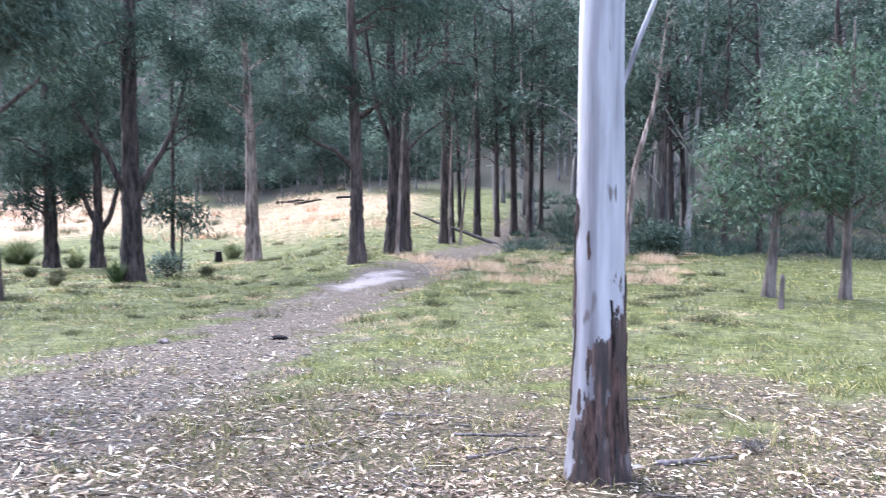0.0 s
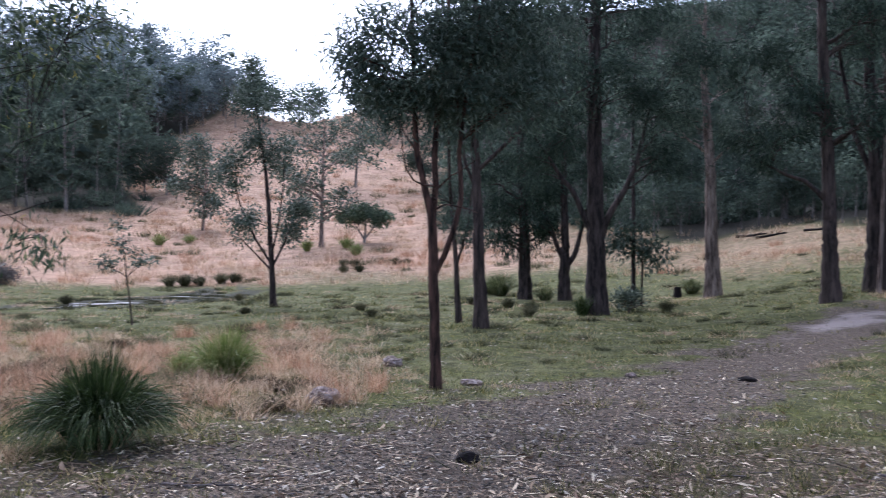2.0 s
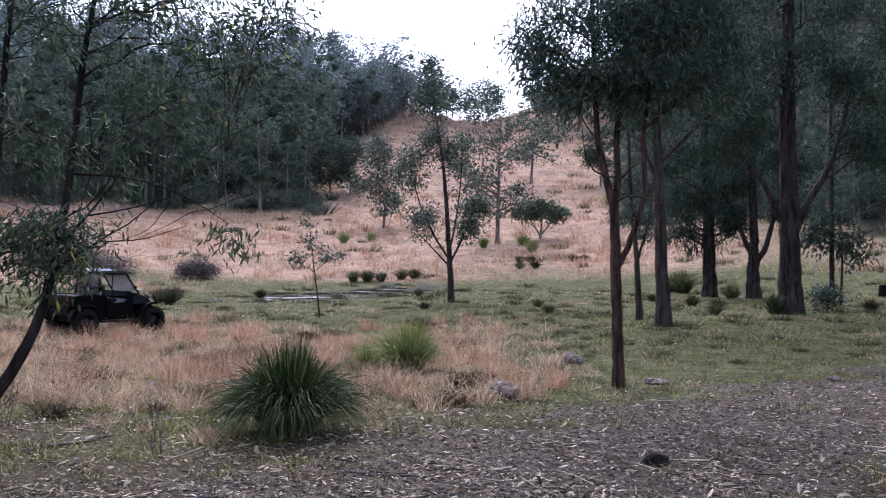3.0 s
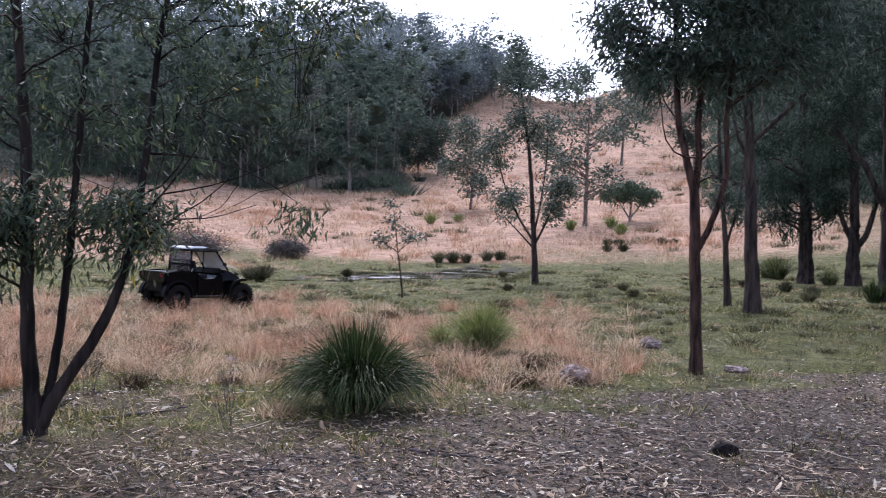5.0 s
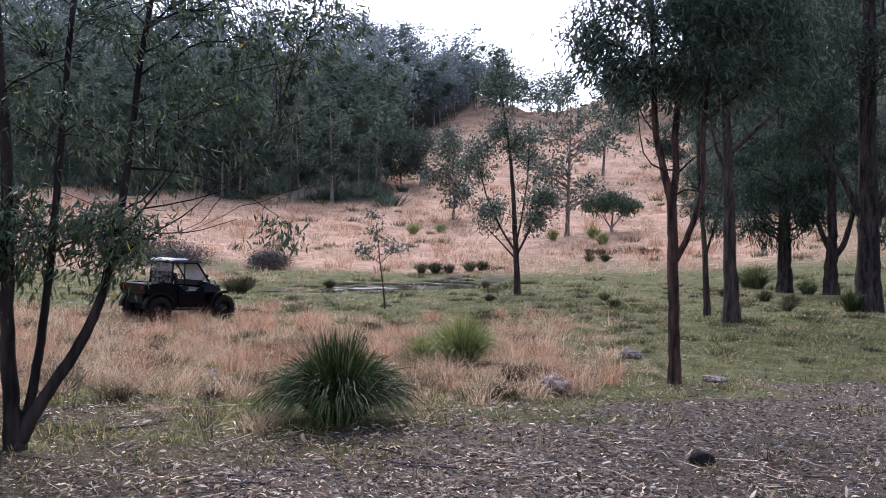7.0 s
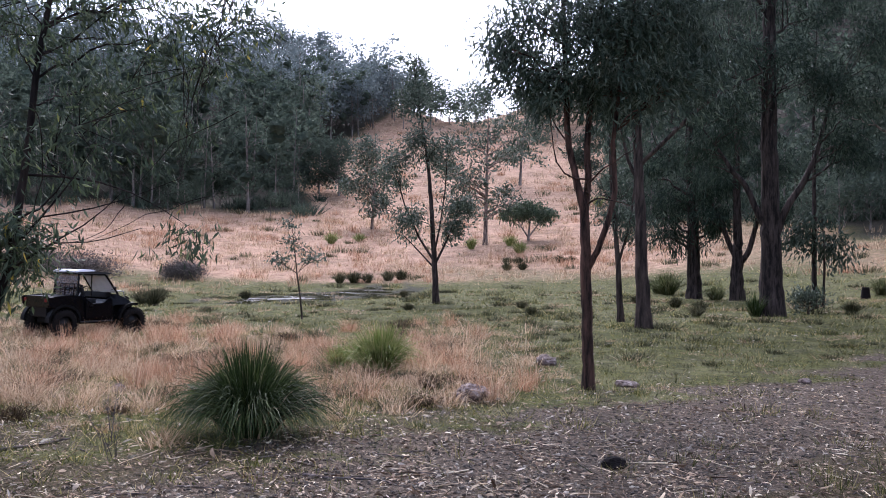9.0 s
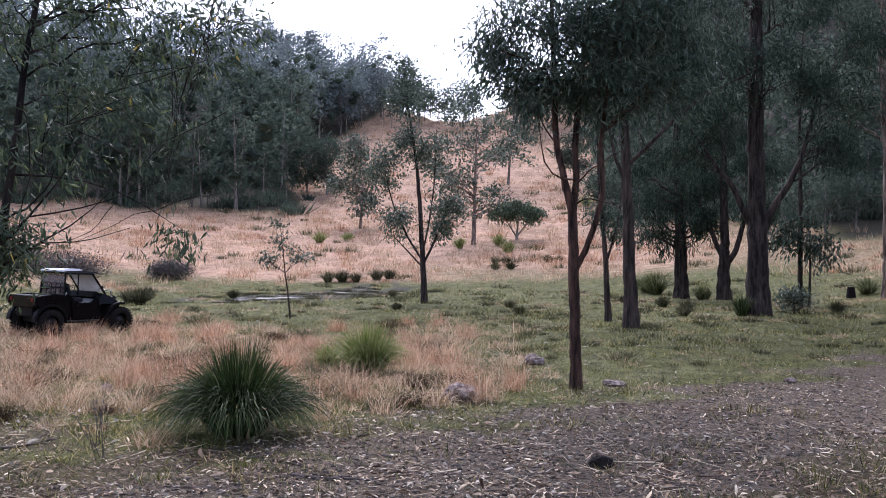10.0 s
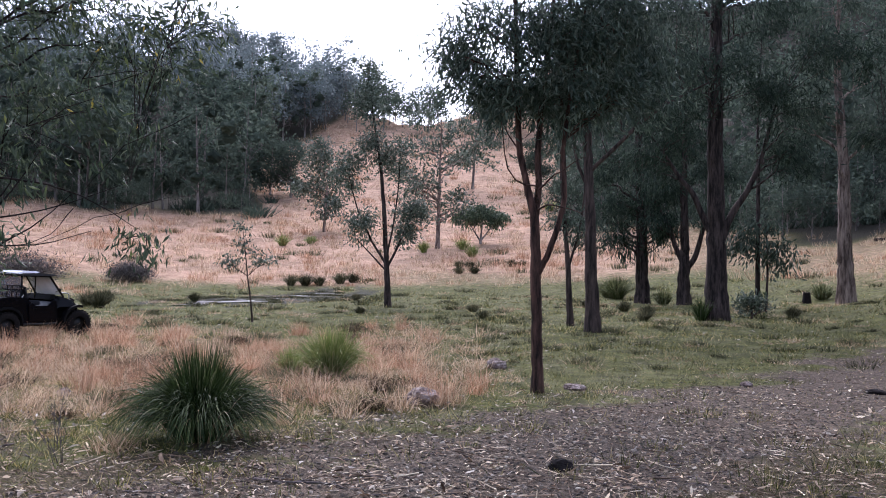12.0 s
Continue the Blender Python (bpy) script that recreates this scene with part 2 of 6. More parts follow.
TRACK_Y = np.array([-12.0, -4.0, 2.6, 6.5, 11.0, 17.0, 26.0, 37.0, 46.0, 60.0])


def track_offset(x, y):
    """Signed metres from the middle of the dirt track."""
    best = np.full(np.shape(x), 1e9)
    for i in range(len(TRACK_X) - 1):
        ax, ay, bx, by = TRACK_X[i], TRACK_Y[i], TRACK_X[i + 1], TRACK_Y[i + 1]
        dx, dy = bx - ax, by - ay
        t = np.clip(((x - ax) * dx + (y - ay) * dy) / (dx * dx + dy * dy), 0, 1)
        best = np.minimum(best, np.hypot(x - ax - t * dx, y - ay - t * dy))
    return best


def ground_z(x, y):
    x, y = np.asarray(x, float), np.asarray(y, float)
    r = np.hypot(x, y)
    az = np.degrees(np.arctan2(-x, y))
    bowl = smooth(20, 62, az) * (1 - smooth(110, 170, az))
    z = -0.62 * bowl * smooth(8.5, 22, r)
    z = z + 0.042 * (1 - smooth(5, 19, np.abs(az + 2) * np.where(az < -2, 0.35, 1))) * np.clip(r - 14, 0, 45)
    cap = 258 + 55 * (1 - smooth(24, 34, az)) - 62 * np.exp(-((az - 40.5) / 6.5) ** 2) - 20 * smooth(-10, -60, az)
    d = np.minimum(r, cap) - (46 + 10 * smooth(18, 36, az))
    d = np.where(d > 0, d, 0)
    rise = 0.085 * d + 0.0011 * d * d
    behind = 1 - 0.75 * smooth(100, 150, np.abs(az - 20))
    z = z + rise * behind - 0.05 * np.clip(r - cap, 0, 4000)
    z = z + 0.035 * lump(x, y, 5.0, 1) * smooth(3, 10, r) + 0.8 * lump(x, y, 60.0, 2) * smooth(70, 160, r)
    z = z - 0.05 * (1 - smooth(0.9, 1.7, track_offset(x, y)))
    return z


def gz(x, y):
    return float(ground_z(x, y))


def mesh_quads(name, v, q, mat, smooth_faces=True):
    v, q = np.ascontiguousarray(v, np.float32), np.ascontiguousarray(q, np.int32)
    me = bpy.data.meshes.new(name)
    me.vertices.add(len(v))
    me.vertices.foreach_set("co", v.ravel())
    me.loops.add(q.size)
    me.loops.foreach_set("vertex_index", q.ravel())
    me.polygons.add(len(q))
    me.polygons.foreach_set("loop_start", np.arange(0, q.size, 4, dtype=np.int32))
    me.polygons.foreach_set("use_smooth", np.full(len(q), smooth_faces))
    me.update(calc_edges=True)
    if mat:
        me.materials.append(mat)
    return me


def build_ground():
    ring = np.concatenate([[0.00002, 0.6, 1.2, 1.8], np.geomspace(2.3, 60, 150), np.geomspace(61.5, 300, 60), np.geomspace(330, 2500, 12)])
    fine = np.radians(np.arange(-40, 95, 0.42))
    coarse = np.radians(np.arange(95, 320, 4.5))
    ang = np.concatenate([fine, coarse])
    R, A = np.meshgrid(ring, ang, indexing="ij")
    x, y = -R * np.sin(A), R * np.cos(A)
    z = ground_z(x, y)
    n, k = R.shape
    v = np.stack([x, y, z], -1).reshape(-1, 3)
    i, j = np.meshgrid(np.arange(n - 1), np.arange(k), indexing="ij")
    a, b = i * k + j, i * k + (j + 1) % k
    q = np.stack([a, b, b + k, a + k], -1).reshape(-1, 4)[:, ::-1]
    me = mesh_quads("ground", v, q, GROUND)
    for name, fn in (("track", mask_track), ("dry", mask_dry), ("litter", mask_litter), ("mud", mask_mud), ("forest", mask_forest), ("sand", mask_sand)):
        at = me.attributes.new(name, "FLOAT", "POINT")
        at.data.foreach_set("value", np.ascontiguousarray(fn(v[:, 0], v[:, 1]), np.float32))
    return tagged(new("ground", me), "grassy valley floor with a dirt track and dry hillside", "ground", kind="structure")


def mask_track(x, y):
    w = 1.45 + 0.25 * lump(x, y, 4, 5)
    return 1 - smooth(w - 0.8, w + 0.8, track_offset(x, y) + 0.38 * lump(x, y, 1.7, 19) + 0.22 * lump(x, y, 0.6, 27))


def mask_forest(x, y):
    """Where the woods close over scrub and shed bark, coloured dark for tree shade."""
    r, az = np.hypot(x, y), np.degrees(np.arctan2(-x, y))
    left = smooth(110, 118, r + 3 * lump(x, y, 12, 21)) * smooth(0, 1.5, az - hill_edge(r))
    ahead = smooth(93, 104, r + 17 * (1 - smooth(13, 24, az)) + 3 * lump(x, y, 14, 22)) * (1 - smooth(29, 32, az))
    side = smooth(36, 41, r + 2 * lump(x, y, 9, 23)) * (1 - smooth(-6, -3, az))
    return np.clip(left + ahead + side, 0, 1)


def hill_edge(r):
    """How far round the forest of the hill reaches, in degrees, at a distance."""
    return 49.6 + 1.0 * smooth(118, 140, r) - 6.4 * smooth(155, 215, r)


def mask_sand(x, y):
    u, w = (x + 2.1) * 0.25 + (y - 24.0) * 0.97, (x + 2.1) * 0.97 - (y - 24.0) * 0.25
    return 1 - smooth(0.0, 1.2, np.sqrt((u / 4.5) ** 2 + (w / 1.1) ** 2) + 0.25 * lump(x, y, 1.8, 17))


def mask_dry(x, y):
    """Where the tall straw-coloured grass grows."""
    r, az = np.hypot(x, y), np.degrees(np.arctan2(-x, y))
    hill = (1 - mask_forest(x, y)) * smooth(56 - 8 * (1 - smooth(10, 20, az)), 72 - 10 * (1 - smooth(10, 20, az)), r + 5 * lump(x, y, 25, 8)) * smooth(-3, 4, az) * (0.5 + 0.5 * smooth(20, 33, az))
    near = 0.38 * smooth(8.6, 10.5, r) * (1 - smooth(20, 27, r + 2 * lump(x, y, 7, 9) - 9 * smooth(50, 62, az))) * smooth(33, 42, az)
    return np.clip(hill + near, 0, 1)


def mask_litter(x, y):
    r, az = np.hypot(x, y), np.degrees(np.arctan2(-x, y))
    lim = 2.4 * smooth(34, 48, az) - 2.0 * smooth(58, 68, az)
    return 1 - smooth(7.3, 11.5, r + lim + 1.5 * lump(x, y, 3, 6) + 0.8 * lump(x, y, 0.9, 28))


def mask_mud(x, y):
    dx, dy = x + 38.0, y - 33.0
    u, w = dx * -0.29 + dy * 0.957, dx * 0.957 + dy * 0.29
    return 1 - smooth(0.5, 1.1, np.sqrt((u / 12.0) ** 2 + (w / 5.0) ** 2) + 0.25 * lump(x, y, 2.5, 11))


def ground_material():
    m, nt, bs = material("valley_ground")
    fine = noise_tex(nt, 9.0, 8, None, 0.7)
    mid = noise_tex(nt, 0.9, 5)
    grain = noise_tex(nt, 60.0, 4)
    green = ramp(nt, fine, [(0.3, (0.0302, 0.036, 0.00993)), (0.55, (0.0972, 0.1, 0.028)), (0.75, (0.227, 0.195, 0.0768))])
    green = mixc(nt, ramp(nt, mid, [(0.45, (0, 0, 0)), (0.62, (0.8, 0.8, 0.8))]), green, (0.135, 0.128, 0.062))
    green = mixc(nt, 0.9, green, ramp(nt, noise_tex(nt, 2.2, 6, None, 0.75), [(0.38, (0.42, 0.43, 0.42)), (0.56, (1.1, 1.1, 1.06))]), "MULTIPLY")
    dry = ramp(nt, fine, [(0.3, (0.308, 0.198, 0.132)), (0.7, (0.55, 0.374, 0.268))])
    dry = mixc(nt, 0.7, dry, ramp(nt, noise_tex(nt, 0.22, 6, None, 0.7), [(0.35, (0.5, 0.5, 0.47)), (0.6, (1.12, 1.08, 1.06))]), "MULTIPLY")
    dry = mixc(nt, 0.75, dry, ramp(nt, noise_tex(nt, 1.1, 5, None, 0.75), [(0.36, (0.5, 0.46, 0.42)), (0.58, (1.12, 1.1, 1.08))]), "MULTIPLY")
    dirt = ramp(nt, fine, [(0.3, (0.04, 0.031, 0.02408)), (0.7, (0.165, 0.128, 0.09632))])
    dirt = mixc(nt, 0.5, dirt, ramp(nt, grain, [(0.3, (0.5, 0.5, 0.5)), (0.7, (1.4, 1.4, 1.4))]), "MULTIPLY")
    dirt = mixc(nt, 0.85, dirt, ramp(nt, noise_tex(nt, 22.0, 5, None, 0.8), [(0.4, (0.3, 0.29, 0.28)), (0.58, (1.7, 1.66, 1.64))]), "MULTIPLY")
    litter = ramp(nt, grain, [(0.35, (0.0243, 0.0175, 0.0128)), (0.7, (0.203, 0.146, 0.102))])
    litter = mixc(nt, 0.8, litter, ramp(nt, noise_tex(nt, 14.0, 4, None, 0.7), [(0.4, (0.25, 0.24, 0.23)), (0.6, (1.5, 1.46, 1.44))]), "MULTIPLY")
    rough_edge = ramp(nt, noise_tex(nt, 3.0, 6, None, 0.7), [(0.35, (0, 0, 0)), (0.65, (1, 1, 1))])

    def mask(name, bias=0.8):
        a = math_node(nt, "MULTIPLY", attr(nt, name), 1.0 + bias)
        b = math_node(nt, "MULTIPLY", rough_edge, bias)
        return math_node(nt, "SUBTRACT", a, b)

    c = mixc(nt, mask("dry"), green, dry)
    c = mixc(nt, math_node(nt, "MULTIPLY", mask("litter"), 0.75), c, litter)
    c = mixc(nt, mask("track", 1.3), c, dirt)
    # scrubby floor of the woods, tree shade included in its dark colour
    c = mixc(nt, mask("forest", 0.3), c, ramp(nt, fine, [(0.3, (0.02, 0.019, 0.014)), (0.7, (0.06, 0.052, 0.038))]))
    c = mixc(nt, math_node(nt, "MULTIPLY", mask("sand", 0.9), 0.55), c, (0.42, 0.35, 0.33))
    c = mixc(nt, math_node(nt, "MULTIPLY", mask("mud", 1.2), 0.8), c, ramp(nt, fine, [(0.35, (0.014, 0.013, 0.012)), (0.7, (0.06, 0.055, 0.05))]))
    nt.links.new(c, bs.inputs["Base Color"])
    bs.inputs["Roughness"].default_value = 0.95
    bs.inputs["Specular IOR Level"].default_value = 0.15
    bump(nt, bs, math_node(nt, "ADD", math_node(nt, "MULTIPLY", fine, 0.4), math_node(nt, "MULTIPLY", grain, 0.6)), 1.0, 0.05)
    return m


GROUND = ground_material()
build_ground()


# ---- growing things ----
def tube(pts, rad, sides=8, ridges=0.0, rng=None):
    pts, rad = np.asarray(pts, float), np.asarray(rad, float)
    n = len(pts)
    tan = np.gradient(pts, axis=0)
    tan /= np.linalg.norm(tan, axis=1)[:, None] + 1e-9
    ref = np.array([1.0, 0.2, 0.1]) if abs(tan[0][0]) < 0.8 else np.array([0.1, 1.0, 0.2])
    u = np.cross(tan, ref)
    u /= np.linalg.norm(u, axis=1)[:, None]
    w = np.cross(tan, u)
    a = np.linspace(0, 2 * np.pi, sides, endpoint=False)
    rr = np.ones((n, sides))
    if ridges and rng is not None:
        rr += ridges * (rng.normal(0, 0.6, (1, sides)) + rng.normal(0, 0.5, (n, sides)))
    v = pts[:, None] + (u[:, None] * np.cos(a)[None, :, None] + w[:, None] * np.sin(a)[None, :, None]) * (rad[:, None] * rr)[..., None]
    i, j = np.meshgrid(np.arange(n - 1), np.arange(sides), indexing="ij")
    p, q = i * sides + j, i * sides + (j + 1) % sides
    return v.reshape(-1, 3), np.stack([p, q, q + sides, p + sides], -1).reshape(-1, 4)


def merge(parts):
    vs, qs, k = [], [], 0
    for v, q in parts:
        vs.append(v)
        qs.append(q + k)
        k += len(v)
    return np.concatenate(vs), np.concatenate(qs)


def leaves(c, d, length, width, rng, fold=0.25, face=None):
    """Narrow pointed leaves at c, pointing along d, their blades turned roughly towards face."""
    n = len(c)
    d = d / (np.linalg.norm(d, axis=1)[:, None] + 1e-9)
    s = np.cross(d, rng.normal(0, 1, (n, 3)) if face is None else face + rng.normal(0, 0.45, (n, 3)))
    s /= np.linalg.norm(s, axis=1)[:, None] + 1e-9
    nrm = np.cross(d, s)
    length = np.broadcast_to(length, n)[:, None]
    width = np.broadcast_to(width, n)[:, None]
    mid = c + d * length * 0.42
    v = np.stack([c, mid + s * width * 0.5 + nrm * width * fold, c + d * length, mid - s * width * 0.5 + nrm * width * fold], 1).reshape(-1, 3)
    return v, np.arange(4 * n).reshape(-1, 4)


def wander(start, way, length, n, rng, wobble, lift=0.0):
    way = np.asarray(way, float) / np.linalg.norm(way)
    pts, step = [np.asarray(start, float)], length / n
    for _ in range(n):
        way = way + rng.normal(0, wobble, 3) + np.array([0, 0, lift])
        way /= np.linalg.norm(way)
        pts.append(pts[-1] + way * step)
    return np.array(pts)


def part(name, me, parent, label=""):
    ob = new(name, me)
    ob.parent = parent
    if label:
        ob["label"] = label
    return ob


def thing(name, x, y, label, category, group="", kind="", z=None, turn=0):
    ob = new(name)
    ob.matrix_world = pose(x, y, gz(x, y) if z is None else z, 0, 0, turn)
    return tagged(ob, label, category, group, kind)


def bend(a, b, n, sag, rng, wob=0.025):
    """A bough from a to b that leaves its stem steeply and flattens out."""
    t = np.linspace(0, 1, n)[:, None]
    mid = a * 0.45 + b * 0.55 + np.array([0, 0, sag])
    p = a * (1 - t) ** 2 + 2 * mid * t * (1 - t) + b * t ** 2
    k = rng.normal(0, wob, p.shape) * np.linalg.norm(b - a)
    k[0] = k[-1] = 0
    return p + k


def grow(axes, crowns, seed, leaf_l=0.2, leaf_w=0.045, per_tip=30, clump=0.3, droop=0.9, boughs=4, sides=10, ridges=0.05, bough_r=0.5, bough_k=0.03, bare=0, ring=0.3, wob=0.06, coarse=False):
    """A tree about its base. axes: stems as rows of (right, away, up, radius). crowns: (right, away, up, half width, half height, tips).
    Returns stems, boughs with their twigs, and all leaves, each as (points, faces)."""
    rng = np.random.default_rng(seed)
    stems, wood_p, wood_r, limbs = [], [], [], []
    for k, rows in enumerate(axes):
        rows = np.array(rows, float)
        t = np.linspace(0, len(rows) - 1, max(6, int(np.ptp(rows[:, 2]) / ring)))
        p = np.stack([np.interp(t, np.arange(len(rows)), rows[:, c]) for c in range(4)], 1)
        for _ in range(3):
            p[1:-1, :2] = (p[:-2, :2] + p[1:-1, :2] * 2 + p[2:, :2]) / 4
        p[1:, :2] += rng.normal(0, wob, (len(p) - 1, 2)) * p[1:, 3:4]
        if k == 0:
            p[:, 3] *= 1 + 0.4 * np.exp(-np.maximum(p[:, 2], 0) / (2.2 * rows[0, 3]))
            p[0, 2] -= 0.15
        stems.append(tube(p[:, :3], p[:, 3], sides, ridges, rng))
        wood_p.append(p[:, :3])
        wood_r.append(p[:, 3])
    wp, wr = np.concatenate(wood_p), np.concatenate(wood_r)
    tip_at, tip_way = [], []
    for u, w, z, hw, hh, tips in crowns:
        c = np.array([u, w, z])
        nb = max(1, min(boughs, tips // 3))
        local_p, local_r, bits = [], [], [[] for _ in range(nb)]
        for b in range(nb):
            end = c + rng.uniform(-0.6, 0.6, 3) * np.array([hw, hw, hh])
            d = end - wp
            cost = np.linalg.norm(d, axis=1) + 2.0 * np.maximum(0, 0.45 * np.hypot(d[:, 0], d[:, 1]) - d[:, 2])
            i = int(np.argmin(cost))
            p = bend(wp[i], end, 9, 0.12 * np.linalg.norm(d[i]), rng)
            r = np.linspace(min(wr[i] * bough_r, 0.4 * bough_k + bough_k * np.linalg.norm(d[i])), min(0.008, bough_k * 0.3), 9)
            bits[b].append(tube(p[::4] if coarse else p, r[::4] if coarse else r, 4 if coarse else 6))
            local_p.append(p)
            local_r.append(r)
        lp, lr = np.array(local_p), np.array(local_r)
        for _ in range(tips):
            v = rng.normal(0, 1, 3)
            v *= rng.uniform(0.35, 1) ** 0.6 / np.linalg.norm(v)
            if rng.random() < 0.55:
                v[2] = abs(v[2])
            end = c + v * np.array([hw, hw, hh])
            b = int(np.argmin(np.linalg.norm(lp[:, 5] - end, axis=1))) if rng.random() < 0.7 else int(rng.integers(nb))
            j = int(rng.integers(3, 9))
            p = bend(lp[b, j], end, 5, 0.1 * np.linalg.norm(end - lp[b, j]), rng, 0.04)
            if not coarse:
                bits[b].append(tube(p[::2], np.linspace(max(0.7 * lr[b, j], 0.006), 0.003, 3), 3))
            tip_at += [p[4], p[4], p[3]]
            tip_way += [p[4] - p[3]] * 3
        limbs += [merge(x) for x in bits]
    for _ in range(bare):
        i = int(rng.choice(np.flatnonzero(wp[:, 2] > 0.3 * wp[:, 2].max())))
        way = np.append(rng.normal(0, 1, 2), 0.4)
        p = wander(wp[i], way, rng.uniform(0.5, 1.6), 6, rng, 0.22, 0.03)
        limbs.append(tube(p, np.linspace(min(0.35 * wr[i], 0.03), 0.004, 7), 5))
    tip_at, tip_way = np.array(tip_at), np.array(tip_way)
    n = max(1, per_tip // 3)
    off = rng.normal(0, 1, (len(tip_at) * n, 3))
    out = off / (np.linalg.norm(off, axis=1)[:, None] + 1e-6) + np.array([0, 0, 0.7])
    c = np.repeat(tip_at, n, 0) + off * clump * np.array([1, 1, 0.75])
    way = np.repeat(tip_way / (np.linalg.norm(tip_way, axis=1)[:, None] + 1e-6), n, 0)
    d = rng.normal(0, 0.55, c.shape) + way * 0.5 + np.array([0, 0, -droop])
    ln = leaf_l * rng.uniform(0.55, 1.3, len(c))
    return stems, limbs, leaves(c, d, ln, ln * leaf_w / leaf_l, rng, 0.25, out)


def auto(h, r, seed, first=0.4, width=0.22, n=6, tips=12, lean=0.0):
    """A plain straight tree of height h: one stem and a stack of crown lobes."""
    rng = np.random.default_rng(seed)
    bx, by = rng.normal(0, 0.03, 2) * h
    axes = [[(0, 0, 0, r), (0.3 * bx + lean * 0.4 * h, by * 0.4, 0.4 * h, r * 0.72), (bx + lean * h, by, h * 0.97, 0.03)]]
    crowns = []
    for k in range(n):
        f = (k + 0.5) / n
        z = h * (first + (1 - first) * f)
        a, wide = rng.uniform(0, 6.28), h * width * (0.5 + 0.6 * math.sin(math.pi * min(1, 0.12 + 0.82 * f))) * rng.uniform(0.75, 1.2)
        crowns.append((np.cos(a) * wide * 0.75 + bx * z / h + lean * z, np.sin(a) * wide * 0.75, z, wide * 0.8, h * (1 - first) / n * 0.95, tips))
    return axes, crowns


def canopy(crowns, n, size, rng):
    """Tufts of leaves that face outwards all over the lobes of a crown."""
    vs = []
    for u, w, z, hw, hh, _ in crowns:
        hh = max(hh, 0.75 * hw)
        d = rng.normal(0, 1, (n, 3)) + np.array([0, 0, 0.25])
        d /= np.linalg.norm(d, axis=1)[:, None]
        c = np.array([u, w, z]) + d * np.array([hw, hw, hh]) * rng.uniform(0.4, 1.18, (n, 1)) * (1 + 0.16 * np.sin(5 * d[:, :1] + 4 * d[:, 1:2] + 7 * d[:, 2:3]))
        nrm = d + np.array([0, 0, 0.35]) + rng.normal(0, 0.4, (n, 3))
        nrm /= np.linalg.norm(nrm, axis=1)[:, None]
        a = np.cross(nrm, rng.normal(0, 1, (n, 3)))
        a /= np.linalg.norm(a, axis=1)[:, None]
        b = np.cross(nrm, a)
        s = size * rng.uniform(0.5, 1.35, (n, 1))
        k = rng.uniform(0.3, 1.0, (n, 4, 1))
        sag = nrm * s * 0.25
        vs.append(np.stack([c + a * s * k[:, 0] - sag, c + b * s * k[:, 1] * 0.7, c - a * s * k[:, 2] - sag, c - b * s * k[:, 3] * 0.7], 1).reshape(-1, 3))
    v = np.concatenate(vs)
    return v, np.arange(len(v)).reshape(-1, 4)


def leaf_mass(crowns, rng):
    """The shaded, tangled inside of each crown lobe, an uneven lump well within its leaves."""
    bits, na, nb = [], 7, 4
    for u, w, z, hw, hh, _ in crowns:
        hh = max(hh, 0.75 * hw)
        b, a = np.meshgrid(np.linspace(0.02, np.pi - 0.02, nb + 1), np.linspace(0, 2 * np.pi, na, endpoint=False), indexing="ij")
        k = 0.32 * rng.uniform(0.6, 1.25, a.shape)
        v = np.stack([u + hw * k * np.sin(b) * np.cos(a), w + hw * k * np.sin(b) * np.sin(a), z + hh * k * np.cos(b)], -1).reshape(-1, 3)
        i, j = np.meshgrid(np.arange(nb), np.arange(na), indexing="ij")
        p, q = i * na + j, i * na + (j + 1) % na
        bits.append((v, np.stack([p, p + na, q + na, q], -1).reshape(-1, 4)))
    return merge(bits)


def slim(axes, k):
    return [[(u, w, z, r * k) for u, w, z, r in rows] for rows in axes]


def tree(name, x, y, axes, crowns, seed, label, bark=None, leaf=None, group="", category="tree", **kw):
    stems, boughs, crown = grow(axes, crowns, seed, **kw)
    ob = thing(name, x, y, label, category, group, turn=math.degrees(math.atan2(-x, y)))
    for s in stems:
        part("trunk", mesh_quads("trunk", *s, bark or BARK_DARK), ob)
    for b in boughs:
        part("limb", mesh_quads("limb", *b, bark or BARK_DARK), ob)
    part("crown", mesh_quads("crown", *crown, leaf or LEAF_GUM, False), ob)
    return ob


def blades(base, way, length, width, rng, sag=0.5, segs=3, reach=0.6):
    """Grass blades that arch over: n strips of segs faces, tapering to a point."""
    n = len(base)
    way = way / np.linalg.norm(way, axis=1)[:, None]
    side = np.cross(way, np.array([0, 0, 1.0])) + rng.normal(0, 0.35, (n, 3))
    side /= np.linalg.norm(side, axis=1)[:, None]
    length, width = np.broadcast_to(length, n)[:, None], np.broadcast_to(width, n)[:, None]
    flat = way * np.array([1, 1, 0])
    rows = []
    for k in range(segs + 1):
        t = k / segs
        c = base + way * length * t + (flat * reach - np.array([0, 0, 1.0])) * length * np.broadcast_to(sag, n)[:, None] * t ** 2.2
        w = width * (1 - t) ** 0.6 * 0.5 + 0.0004
        rows += [c - side * w, c + side * w]
    v = np.stack(rows, 1).reshape(-1, 3)
    o = np.arange(n)[:, None] * (2 * segs + 2)
    q = np.concatenate([o + np.array([2 * k, 2 * k + 1, 2 * k + 3, 2 * k + 2]) for k in range(segs)], 0)
    return v, q


